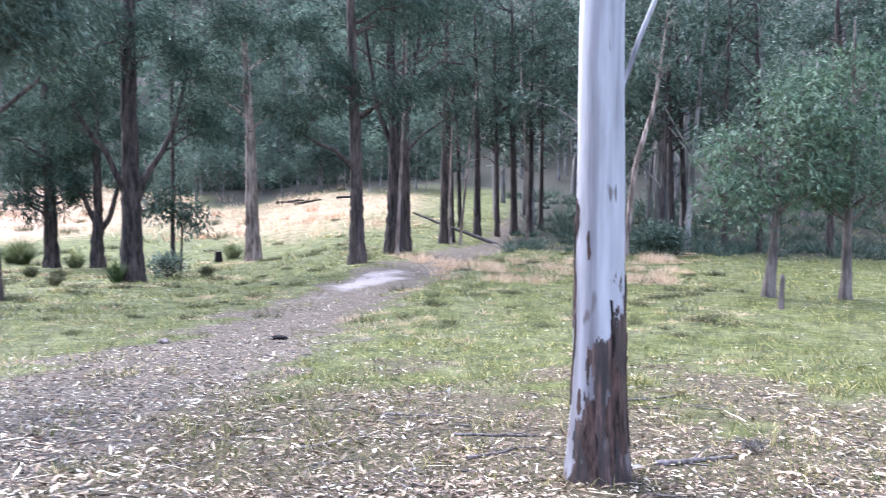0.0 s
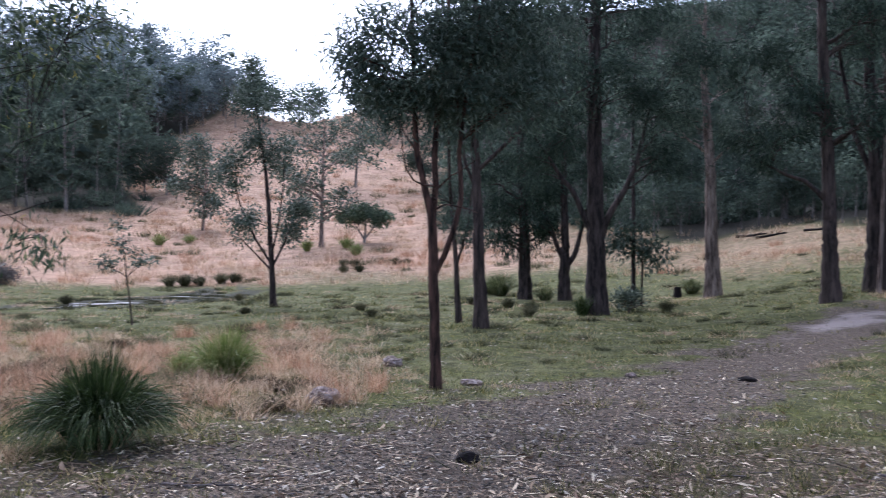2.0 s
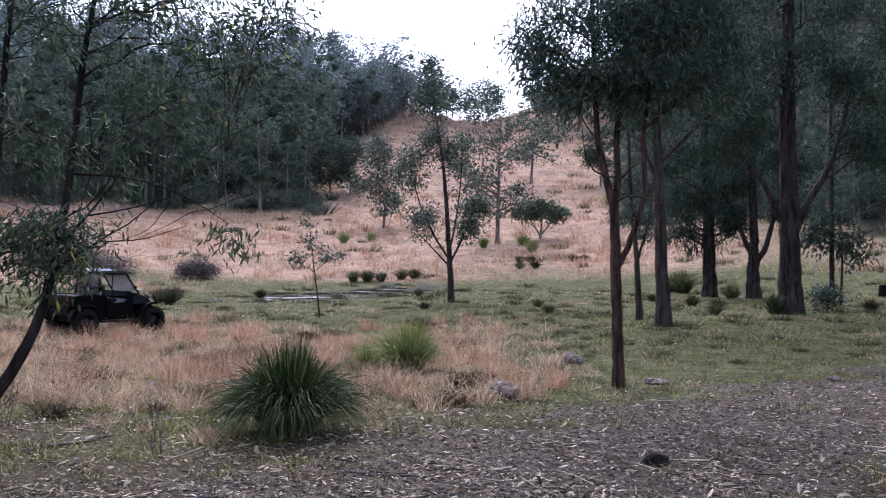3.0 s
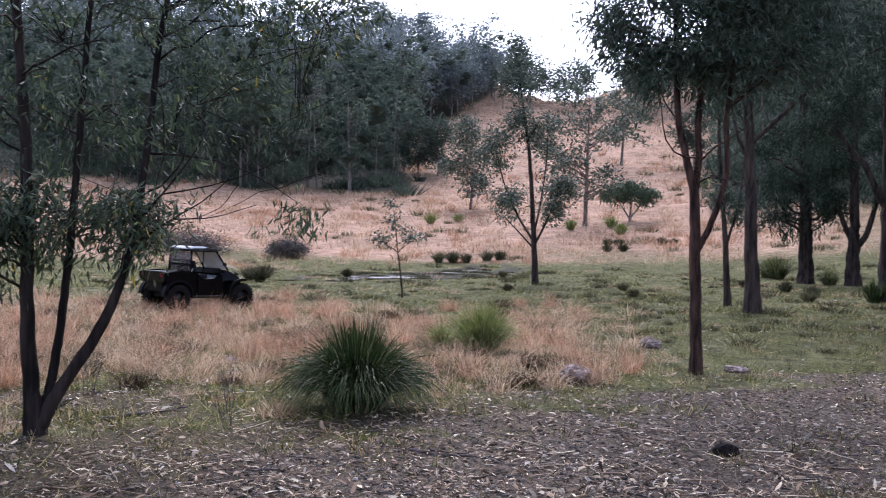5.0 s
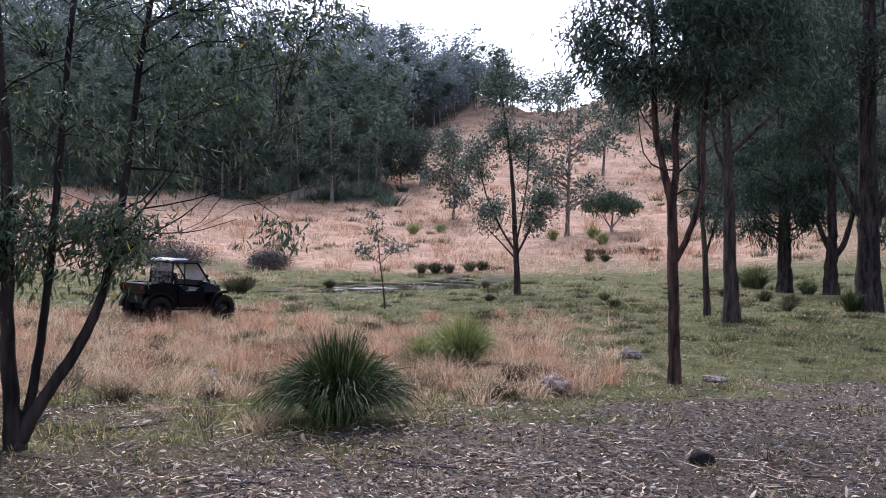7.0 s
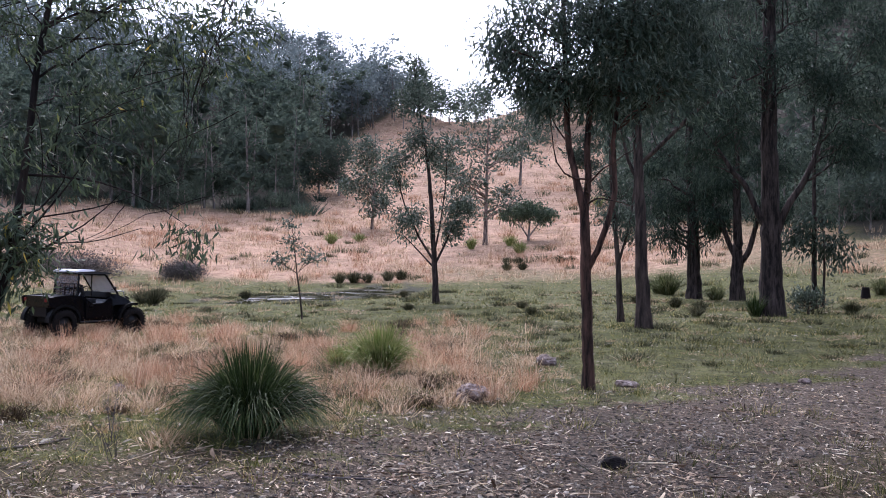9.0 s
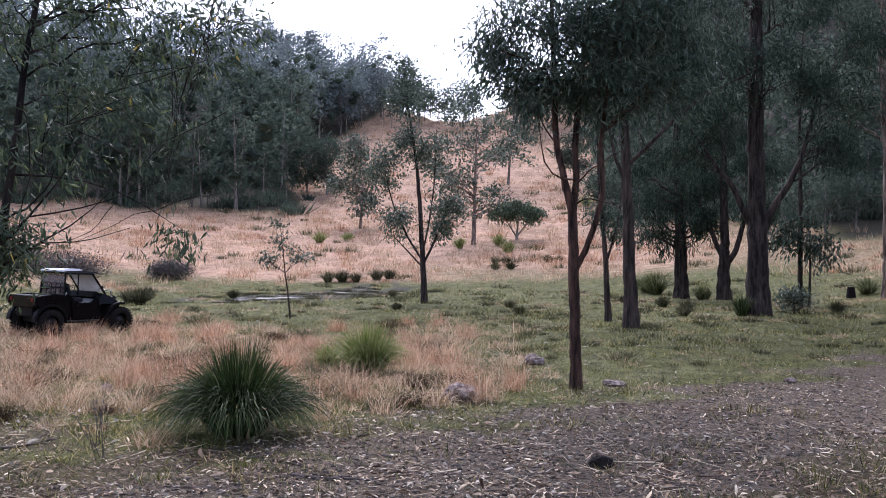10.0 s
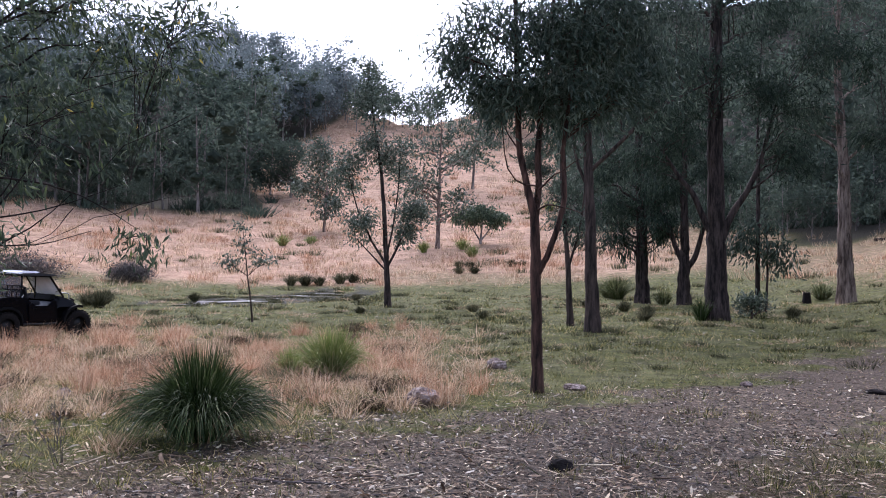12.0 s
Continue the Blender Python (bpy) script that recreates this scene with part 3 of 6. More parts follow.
def woods(name, label, spots, protos, bark, leaf, rng):
    """Many trees as one stand."""
    tv, cv = [], []
    for x, y, s in spots:
        t, c = protos[rng.integers(len(protos))]
        a = rng.uniform(0, 6.28)
        m = np.array([[np.cos(a), -np.sin(a), 0], [np.sin(a), np.cos(a), 0], [0, 0, 1]]) * s
        o = np.array([x, y, gz(x, y)])
        tv.append((t[0] @ m.T + o, t[1]))
        cv.append((c[0] @ m.T + o, c[1]))
    ob = thing(name, spots[0][0], spots[0][1], label, "woods", kind="stuff", z=0)
    ob.matrix_world = Matrix.Identity(4)
    part("trunks", mesh_quads("trunks", *merge(tv), bark), ob)
    part("crowns", mesh_quads("crowns", *merge(cv), leaf, False), ob)


def scatter(n, az0, az1, r0, r1, rng, keep=None, gap=0.0):
    az = np.radians(rng.uniform(az0, az1, n))
    r = np.sqrt(rng.uniform(r0 * r0, r1 * r1, n))
    x, y = -r * np.sin(az), r * np.cos(az)
    if keep is not None:
        k = keep(x, y, r, np.degrees(az))
        x, y = x[k], y[k]
    return x, y


# ---- far woods ----
def far_protos(seed, n=5, h=13.0, r=0.17, first=0.3, width=0.2, lobes=6, tips=9, dense=0, tuft=0.42, core=True, **kw):
    out = []
    for k in range(n):
        axes, crowns = auto(h * (0.85 + 0.08 * k), r, seed + k, first, width, lobes, tips)
        s, b, c = grow(axes, crowns, seed + k, sides=5, ridges=0, boughs=1, ring=2.5, coarse=True, **kw)
        if dense:
            crng = np.random.default_rng(seed + k)
            c = canopy(crowns, dense, tuft, crng)
            if core:
                c = merge([c, leaf_mass(crowns, crng)])
        out.append((merge(s + b), c))
    return out


FAR = far_protos(100, 6, first=0.22, width=0.25, lobes=9, tips=4, dense=64)
FARTHER = far_protos(110, 5, h=11.0, first=0.38, width=0.33, lobes=8, tips=4, dense=58, tuft=0.5, core=False)
rng = np.random.default_rng(5)


def left_edge(x, y, r, az):
    return az > hill_edge(r) + 0.8 * lump(x, y, 20, 3)


x, y = scatter(600, 40, 100, 113, 285, rng, left_edge)
x2, y2 = scatter(90, 43.5, 53, 140, 222, rng, left_edge)
x, y = np.concatenate([x, x2]), np.concatenate([y, y2])
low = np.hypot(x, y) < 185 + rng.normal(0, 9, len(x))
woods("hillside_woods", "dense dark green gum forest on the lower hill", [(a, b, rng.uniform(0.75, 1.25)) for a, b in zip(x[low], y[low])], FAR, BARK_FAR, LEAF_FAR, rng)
woods("ridge_woods", "dense gum forest on the ridge, haze painted into its colour", [(a, b, rng.uniform(0.75, 1.25)) for a, b in zip(x[~low], y[~low])], FARTHER, BARK_FAR, LEAF_RIDGE_HAZED, rng)
x, y = scatter(190, -2, 31, 98, 325, rng)
x2, y2 = scatter(50, -28, -2, 100, 170, rng)
x, y = np.concatenate([x, x2]), np.concatenate([y, y2])
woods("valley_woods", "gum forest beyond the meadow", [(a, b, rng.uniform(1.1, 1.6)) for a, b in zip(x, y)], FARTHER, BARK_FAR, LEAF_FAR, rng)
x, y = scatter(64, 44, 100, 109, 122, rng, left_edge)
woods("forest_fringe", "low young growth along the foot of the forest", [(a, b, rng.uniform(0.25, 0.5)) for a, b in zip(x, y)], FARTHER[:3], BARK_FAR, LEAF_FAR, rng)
x, y = scatter(56, 2, 30, 94, 122, rng)
x2, y2 = scatter(44, -2, 20, 80, 98, rng)
x, y = np.concatenate([x, x2]), np.concatenate([y, y2])
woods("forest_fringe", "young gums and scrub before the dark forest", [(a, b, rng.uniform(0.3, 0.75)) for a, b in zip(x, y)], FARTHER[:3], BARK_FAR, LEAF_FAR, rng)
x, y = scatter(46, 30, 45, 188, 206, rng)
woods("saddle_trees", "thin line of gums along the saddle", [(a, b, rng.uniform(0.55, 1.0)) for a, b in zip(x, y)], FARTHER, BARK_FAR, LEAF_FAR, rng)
NEARER = far_protos(140, 4, 15.0, 0.16, 0.26, 0.17, 8, 9, per_tip=12, leaf_l=0.45, leaf_w=0.18, clump=0.38, droop=0.5)
x, y = scatter(140, -62, -3.0, 40, 105, rng)
woods("shady_woods", "tall crowded gum and she-oak forest beside the clearing", [(a, b, rng.uniform(0.8, 1.35)) for a, b in zip(x, y)], NEARER, BARK_FAR, LEAF_GUM, rng)
x, y = scatter(56, 105, 280, 30, 140, rng)
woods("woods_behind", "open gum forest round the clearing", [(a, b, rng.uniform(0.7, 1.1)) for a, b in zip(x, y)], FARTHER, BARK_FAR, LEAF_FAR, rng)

# ---- trees of the clearing ----
tree("gum_tree", 1.05, 5.45, [[(0, 0, 0, 0.165), (0, 0, 0.9, 0.165), (0, 0, 2.0, 0.155), (-0.01, 0, 3.1, 0.145), (0.1, 0.1, 9, 0.11), (0.0, 0.2, 15, 0.03)],
     [(0.1, 0, 2.5, 0.022), (0.16, 0.02, 2.72, 0.018), (0.34, 0.1, 3.3, 0.016), (0.9, 0.3, 5.0, 0.008)]],
     [(0, 0, 10, 2.0, 1.2, 12), (0.8, 0.5, 12.5, 2.0, 1.5, 14), (-1, 0.5, 14, 1.8, 1.3, 12)], 11,
     "smooth white gum trunk with dark shed bark at its foot", GUM, LEAF_NEAR, sides=28, ridges=0.006, wob=0.004)
tree("forked_gum_tree", -5.84, 9.43, [[(0, 0, 0, 0.075), (-0.02, 0, 0.7, 0.07), (-0.06, 0, 1.58, 0.068), (-0.08, 0, 2.28, 0.06), (-0.2, 0, 2.7, 0.045), (-0.31, 0.05, 3.2, 0.042), (-0.4, 0.1, 5.0, 0.03), (-0.5, 0.1, 7.4, 0.01)],
     [(-0.08, 0, 2.2, 0.045), (-0.04, 0.05, 2.7, 0.042), (-0.07, 0.1, 3.2, 0.04), (0.1, 0.1, 5.2, 0.025), (0.3, 0.1, 7.8, 0.01)],
     [(-0.05, 0, 1.5, 0.04), (0.08, -0.05, 1.75, 0.038), (0.2, -0.08, 2.1, 0.036), (0.31, -0.05, 2.55, 0.034), (0.24, 0, 3.3, 0.03), (0.6, 0, 5.5, 0.012)]],
     [(-0.5, 0, 3.85, 0.5, 0.4, 11), (0.3, 0.05, 3.75, 0.5, 0.4, 11), (0.95, 0.1, 3.85, 0.5, 0.4, 9), (-0.75, 0, 4.4, 0.6, 0.65, 16), (0.1, 0.1, 4.3, 0.7, 0.7, 22), (0.95, 0, 4.5, 0.7, 0.75, 20), (-0.2, 0, 5.6, 1.2, 0.9, 26), (0.9, 0.2, 6.0, 0.9, 0.9, 18), (0.1, 0.1, 7.2, 1.2, 0.9, 20)], 12,
     "slim dark forked gum at the edge of the track", BARK_RED, LEAF_GUM, leaf_l=0.12, leaf_w=0.026, per_tip=210, clump=0.21, droop=0.75, bare=6, sides=14, ridges=0.08, ring=0.15)
tree("gum_tree", -11.05, 20.58, [[(0, 0, 0, 0.19), (-0.12, 0, 2.9, 0.15), (-0.23, 0, 5.2, 0.12), (-0.28, 0, 7.5, 0.1), (-0.2, 0.2, 13, 0.03)],
     [(-0.2, 0, 4.3, 0.06), (0.3, -0.2, 4.9, 0.055), (1.5, -0.3, 6.0, 0.045), (2.9, -0.3, 6.7, 0.02)],
     [(-0.15, 0, 3.8, 0.05), (-0.5, 0.1, 4.6, 0.045), (-0.8, 0.1, 6.2, 0.03), (-1.0, 0.1, 8, 0.01)]],
     [(-0.6, 0, 6.2, 1.1, 0.9, 16), (0.7, 0, 6.4, 1.1, 0.9, 18), (2.0, -0.2, 6.9, 1.0, 0.8, 14), (-0.2, 0, 7.8, 1.8, 1.1, 22), (1.6, 0.2, 8.4, 1.5, 1.0, 18), (-0.6, 0, 9.8, 1.8, 1.3, 20), (0.8, 0, 11.6, 1.8, 1.4, 18)], 13,
     "brown-barked gum with wide rising limbs in short grass", BARK_GREY, LEAF_GUM, leaf_l=0.2, leaf_w=0.042, per_tip=120, clump=0.26, bare=5)
tree("slender_gum_tree", -12.59, 22.11, [[(0, 0, 0, 0.1), (-0.17, 0, 2.46, 0.07), (-0.34, 0, 4.1, 0.055), (-0.5, 0, 8, 0.015)], [(-0.1, 0, 1.7, 0.04), (0.25, 0, 3.0, 0.03), (0.4, 0.1, 5, 0.012)]],
     [(0.4, 0, 2.7, 0.45, 0.5, 9), (-0.35, 0, 3.1, 0.4, 0.5, 8), (-0.4, 0, 3.9, 0.5, 0.7, 8), (0.2, 0, 4.6, 0.6, 0.7, 9), (-0.5, 0, 6.2, 0.9, 1.0, 14), (-0.3, 0, 7.8, 0.9, 0.9, 12)], 14,
     "slender grey gum with thin upright branches", BARK_GREY, LEAF_GUM, leaf_l=0.17, leaf_w=0.035, per_tip=54, clump=0.24, bare=5)
tree("she_oak_tree", -10.67, 28.78, [[(0, 0, 0, 0.36), (-0.09, 0, 3.3, 0.3), (-0.18, 0, 7.2, 0.25), (-0.2, 0, 11.1, 0.19), (0, 0, 16, 0.04)],
     [(0.1, 0, 2.7, 0.13), (0.36, 0, 3.6, 0.12), (0.9, 0, 4.4, 0.1), (1.32, 0.1, 5.4, 0.08), (1.8, 0.1, 7.5, 0.03)],
     [(-0.1, 0, 2.8, 0.12), (-0.45, -0.1, 3.4, 0.11), (-0.8, -0.1, 4.3, 0.1), (-1.2, -0.1, 4.9, 0.08), (-2.3, 0, 6.4, 0.03)]],
     [(2.2, 0.2, 5.6, 1.1, 0.7, 14), (-2.2, 0, 5.4, 1.1, 0.7, 12), (1.8, 0, 7.2, 1.4, 1.1, 18), (-1.9, 0, 6.8, 1.3, 1.0, 18), (0.2, -0.6, 8.2, 1.7, 1.1, 20), (2.8, 0, 8.8, 1.6, 1.2, 20), (-2.2, 0, 9.2, 1.7, 1.2, 20), (0.3, 0, 10.6, 3.0, 1.3, 32), (1.4, 0.8, 12.8, 3.0, 1.5, 26), (-1.4, -0.8, 13.6, 2.8, 1.5, 24)], 15,
     "stout dark-trunked tree with heavy low limbs", BARK_DARK, LEAF_DARK, leaf_l=0.25, leaf_w=0.04, per_tip=120, clump=0.32, droop=0.7, bare=8, sides=14)
tree("she_oak_tree", -19.05, 40.84, [[(0, 0, 0, 0.34), (-0.11, 0, 4.0, 0.29), (-0.37, 0, 8.4, 0.2), (-0.4, 0, 14, 0.04)]],
     [(-1.3, -0.3, 3.0, 0.9, 0.8, 14), (1.0, -0.3, 3.3, 1.0, 0.8, 14), (-1.2, -0.3, 4.6, 1.3, 1.1, 18), (0.9, -0.4, 5.3, 1.3, 1.1, 18), (-1.6, 0, 7.0, 1.6, 1.2, 20), (1.1, 0, 7.6, 1.7, 1.2, 20), (-0.4, 0, 9.6, 2.2, 1.5, 24), (-0.4, 0, 12.4, 2.0, 1.6, 20)], 16,
     "dark she-oak with a dense drooping crown", BARK_DARK, LEAF_DARK, leaf_l=0.3, leaf_w=0.055, per_tip=84, clump=0.32, bare=5)
tree("she_oak_tree", -16.46, 39.95, [[(0, 0, 0, 0.3), (-0.02, 0, 1.8, 0.27), (0, 0, 2.8, 0.22), (-0.11, 0, 5.8, 0.17), (-0.1, 0, 11, 0.04)],
     [(-0.05, 0, 2.0, 0.14), (-0.5, 0, 2.9, 0.12), (-0.76, 0, 3.9, 0.1), (-1.5, 0, 5.2, 0.03)], [(0.05, 0, 1.7, 0.15), (0.55, 0, 2.4, 0.13), (0.86, 0, 3.9, 0.1), (1.3, 0, 5.6, 0.03)]],
     [(-1.3, 0, 4.0, 0.9, 0.6, 10), (1.4, 0, 4.4, 1.0, 0.6, 10), (-1.3, 0, 5.6, 1.2, 0.9, 14), (1.2, 0, 6.2, 1.2, 0.9, 14), (0, 0, 7.6, 2.0, 1.2, 20), (0, 0, 9.8, 1.9, 1.4, 20)], 17,
     "dark forked tree with crooked low branches", BARK_DARK, LEAF_DARK, leaf_l=0.3, leaf_w=0.055, per_tip=84, clump=0.3, bare=8)
tree("slender_tree", -11.99, 37.10, [[(0, 0, 0, 0.11), (-0.02, 0, 4, 0.09), (-0.1, 0, 8, 0.06), (0, 0, 12, 0.02)], [(0.35, -0.1, 0, 0.06), (0.4, -0.1, 1.8, 0.045), (0.3, -0.1, 3.6, 0.015)]],
     [(-0.6, -0.1, 2.6, 0.7, 0.8, 16), (0.7, -0.2, 2.4, 0.8, 0.8, 18), (0.1, -0.2, 3.5, 0.9, 0.6, 14), (0.2, 0, 6.8, 0.8, 1.2, 10), (-0.3, 0, 9.5, 1.2, 1.5, 14)], 18,
     "slender sapling with a bushy low leafy skirt", BARK_DARK, LEAF_GUM, leaf_l=0.26, leaf_w=0.08, per_tip=36, clump=0.28)
tree("paperbark_tree", -10.27, 45.09, [[(0, 0, 0, 0.4), (-0.1, 0, 3, 0.34), (-0.19, 0, 6.6, 0.27), (-0.6, 0, 12.2, 0.17), (-0.5, 0, 16, 0.04)], [(-0.2, 0, 6.9, 0.08), (0.8, 0, 7.9, 0.06), (1.9, 0, 8.2, 0.02)]],
     [(1.6, 0, 9, 1.5, 1.2, 16), (-1.8, 0, 9.4, 1.6, 1.2, 16), (0, 0, 11.8, 2.4, 1.6, 22), (-0.4, 0, 14.6, 2.2, 1.6, 18)], 19,
     "pale flaking paperbark with a rugged trunk", BARK_PALE, LEAF_GUM, leaf_l=0.34, leaf_w=0.075, per_tip=66, clump=0.3, bare=8)
tree("gum_tree", -3.17, 30.54, [[(0, 0, 0, 0.29), (-0.05, 0, 2, 0.24), (-0.09, 0, 3.8, 0.22), (-0.35, 0, 9.5, 0.16), (-0.2, 0, 16, 0.04)],
     [(-0.08, 0, 3.2, 0.09), (-0.6, -0.1, 4.0, 0.075), (-1.4, -0.1, 4.3, 0.06), (-2.6, 0, 5.0, 0.02)]],
     [(-2.0, -0.2, 5.4, 1.5, 0.9, 22), (-0.7, -0.4, 6.4, 1.2, 0.8, 16), (1.3, 0, 6.2, 1.1, 0.9, 14), (-2.4, 0, 8.0, 1.6, 1.1, 18), (1.2, 0, 9.0, 1.6, 1.2, 18), (0, 0, 11.5, 2.4, 1.5, 22), (0, 0, 14.4, 2.2, 1.5, 18)], 20,
     "reddish-brown gum leaning over the track verge", BARK_GREY, LEAF_DARK, leaf_l=0.27, leaf_w=0.055, per_tip=84, clump=0.28, bare=6)
tree("gum_tree", -2.19, 35.69, [[(0, 0, 0, 0.36), (0.03, 0, 2.6, 0.32), (0.03, 0, 4.8, 0.28), (-0.24, 0, 8.3, 0.2), (0, 0, 16, 0.04)],
     [(0.03, 0, 4.6, 0.16), (0.5, 0, 6.2, 0.14), (0.9, 0, 8.6, 0.1), (1.6, 0, 12.5, 0.03)], [(0, 0, 4.2, 0.12), (-0.7, 0, 6.0, 0.1), (-1.2, 0, 8.8, 0.07), (-1.5, 0, 11.5, 0.02)], [(0.05, 0, 3.6, 0.08), (0.9, 0, 4.9, 0.06), (2.4, 0, 5.9, 0.02)]],
     [(1.9, 0, 7.4, 1.2, 0.8, 10), (-1.5, 0, 9.6, 1.6, 1.1, 18), (1.4, 0, 10.4, 1.8, 1.2, 20), (0, 0, 12.8, 2.4, 1.5, 22), (1, 0, 14.8, 2, 1.4, 16)], 21,
     "dark many-limbed gum beside the track", BARK_DARK, LEAF_DARK, leaf_l=0.28, leaf_w=0.06, per_tip=84, clump=0.3, bare=12)
tree("gum_tree", -1.8, 38.1, *auto(15, 0.24, 61, 0.5, 0.2, 5, 14), 61, "grey gum close behind a darker trunk", BARK_GREY, LEAF_DARK, leaf_l=0.32, leaf_w=0.055, per_tip=48, clump=0.42)
tree("young_gum_tree", -26.53, 29.52, [[(0, 0, 0, 0.15), (-0.17, 0, 2.5, 0.12), (-0.3, 0, 4.4, 0.1), (-0.49, 0, 6.5, 0.075), (-1.0, 0, 9.4, 0.04), (-1.28, 0, 11.4, 0.01)],
     [(-0.12, 0, 1.8, 0.06), (0.35, 0, 2.8, 0.05), (0.9, 0, 4.2, 0.035), (1.2, 0, 5.6, 0.01)], [(-0.14, 0, 2.0, 0.06), (-0.8, 0, 3.0, 0.05), (-1.6, 0, 4.6, 0.035), (-2.1, 0, 6.6, 0.01)],
     [(-0.16, 0, 2.3, 0.05), (0.1, 0.2, 3.6, 0.04), (0.35, 0.2, 5.6, 0.03), (0.4, 0.2, 8.2, 0.01)], [(-0.14, 0, 1.7, 0.045), (-0.9, -0.1, 2.5, 0.035), (-1.7, -0.1, 3.3, 0.01)]],
     [(1.0, 0, 4.3, 0.75, 0.95, 20), (-1.3, 0, 3.7, 0.7, 0.8, 14), (-2.1, 0, 6.2, 0.8, 1.1, 18), (0.3, 0, 6.6, 0.8, 1.3, 16), (-0.9, 0, 7.4, 0.7, 0.9, 12), (-1.1, 0, 9.2, 0.85, 1.3, 20), (-1.2, 0, 11.0, 0.4, 0.7, 8), (0.6, 0, 3.4, 0.6, 0.5, 8)], 22,
     "young gum with an airy open crown in the meadow", BARK_DARK, LEAF_YOUNG, leaf_l=0.17, leaf_w=0.07, per_tip=96, clump=0.3, droop=0.4, bough_k=0.02)
tree("sapling", -23.48, 19.09, [[(0, 0, 0, 0.035), (-0.1, 0, 0.8, 0.03), (-0.17, 0, 1.4, 0.025), (-0.43, 0, 3.3, 0.006)]],
     [(-0.8, 0, 2.0, 0.4, 0.3, 7), (0.35, 0, 2.1, 0.45, 0.3, 8), (-0.3, 0, 2.7, 0.4, 0.4, 8), (-0.45, 0, 3.3, 0.2, 0.25, 4)], 23,
     "thin sapling with sparse round leaves", BARK_GREY, LEAF_YOUNG, leaf_l=0.13, leaf_w=0.06, per_tip=24, clump=0.14, droop=0.3)
tree("many_stemmed_tree", -6.98, 2.02, slim([[(0, 0, 0, 0.085), (-0.04, 0, 0.4, 0.075), (-0.08, 0, 1.06, 0.062), (-0.1, 0, 2.12, 0.052), (-0.16, 0, 2.85, 0.045), (-0.22, 0, 3.5, 0.038), (-0.1, 0, 5.5, 0.012)],
     [(0.02, 0, 0.1, 0.05), (0.1, 0.03, 0.35, 0.045), (0.16, 0.05, 0.8, 0.04), (0.21, 0.06, 1.33, 0.036), (0.27, 0.08, 2.36, 0.032), (0.32, 0.1, 3.4, 0.026), (0.5, 0.1, 5.2, 0.01)],
     [(0.04, -0.02, 0.08, 0.07), (0.16, -0.05, 0.35, 0.058), (0.43, -0.08, 0.78, 0.052), (0.58, -0.08, 1.15, 0.045), (0.68, -0.08, 1.6, 0.04), (0.76, -0.06, 2.25, 0.034), (0.86, 0, 3.4, 0.026), (1.2, 0, 5.0, 0.01)],
     [(0.76, -0.06, 2.2, 0.014), (1.2, -0.1, 2.2, 0.009), (1.65, -0.1, 2.08, 0.006), (1.98, -0.1, 1.86, 0.003)],
     [(0.7, -0.08, 1.65, 0.016), (0.88, -0.12, 1.9, 0.011), (1.1, -0.14, 2.16, 0.007), (1.22, -0.12, 2.42, 0.003)],
     [(0.88, -0.12, 1.88, 0.009), (1.15, -0.16, 1.94, 0.007), (1.5, -0.18, 2.06, 0.004), (1.9, -0.16, 2.24, 0.003)],
     [(0.64, -0.08, 1.45, 0.012), (0.95, -0.14, 1.68, 0.009), (1.25, -0.16, 1.86, 0.006), (1.45, -0.16, 2.1, 0.003)],
     [(0.95, -0.14, 1.68, 0.007), (1.25, -0.2, 1.7, 0.005), (1.6, -0.22, 1.82, 0.003)]], 0.8),
     [(-0.5, 0.1, 1.5, 0.45, 0.45, 46), (-0.05, 0.2, 1.65, 0.45, 0.38, 30), (0.6, -0.02, 1.6, 0.42, 0.3, 34), (0.15, 0.2, 2.5, 0.8, 0.5, 18), (1.25, 0, 2.6, 0.65, 0.5, 18), (1.95, 0.1, 3.1, 0.5, 0.5, 14), (0.4, 0, 3.4, 1.1, 0.5, 22), (2.0, -0.1, 1.72, 0.14, 0.14, 3), (-0.6, 0.2, 2.5, 0.5, 0.6, 14), (0.8, 0, 4.5, 1.6, 0.8, 26), (2.1, 0, 3.9, 0.6, 0.5, 10), (1.0, 0.1, 3.4, 0.6, 0.45, 11), (1.7, 0, 3.55, 0.6, 0.4, 11), (2.3, -0.1, 3.45, 0.4, 0.45, 10), (-1.0, 0, 5.2, 1.5, 0.7, 24), (0.2, 0, 6.0, 1.9, 0.8, 28), (1.5, -0.4, 5.8, 1.6, 0.7, 20)], 24,
     "many-stemmed young gum with drooping leaves on leaf litter", BARK_BLACK, LEAF_NEAR, leaf_l=0.095, leaf_w=0.021, per_tip=54, clump=0.12, droop=0.8, bare=16, bough_k=0.011, sides=16, ridges=0.07, ring=0.12)
tree("young_gum_tree", 7.57, 19.70, [[(0, 0, 0, 0.14), (0.13, 0, 1.4, 0.1), (0.2, 0, 3, 0.07), (0.4, 0, 5.2, 0.02)]],
     [(-0.6, -0.2, 2.2, 0.9, 0.7, 20), (0.8, -0.3, 2.6, 0.9, 0.8, 22), (-0.8, 0, 3.4, 0.9, 0.6, 18), (0.6, -0.2, 4.0, 1.0, 0.6, 22), (0.5, 0, 4.9, 0.8, 0.5, 14), (1.6, 0.1, 3.6, 0.8, 0.7, 14)], 25,
     "bright leafy young gum with pale trunk", BARK_MID, LEAF_BRIGHT, leaf_l=0.16, leaf_w=0.05, per_tip=66, clump=0.3)
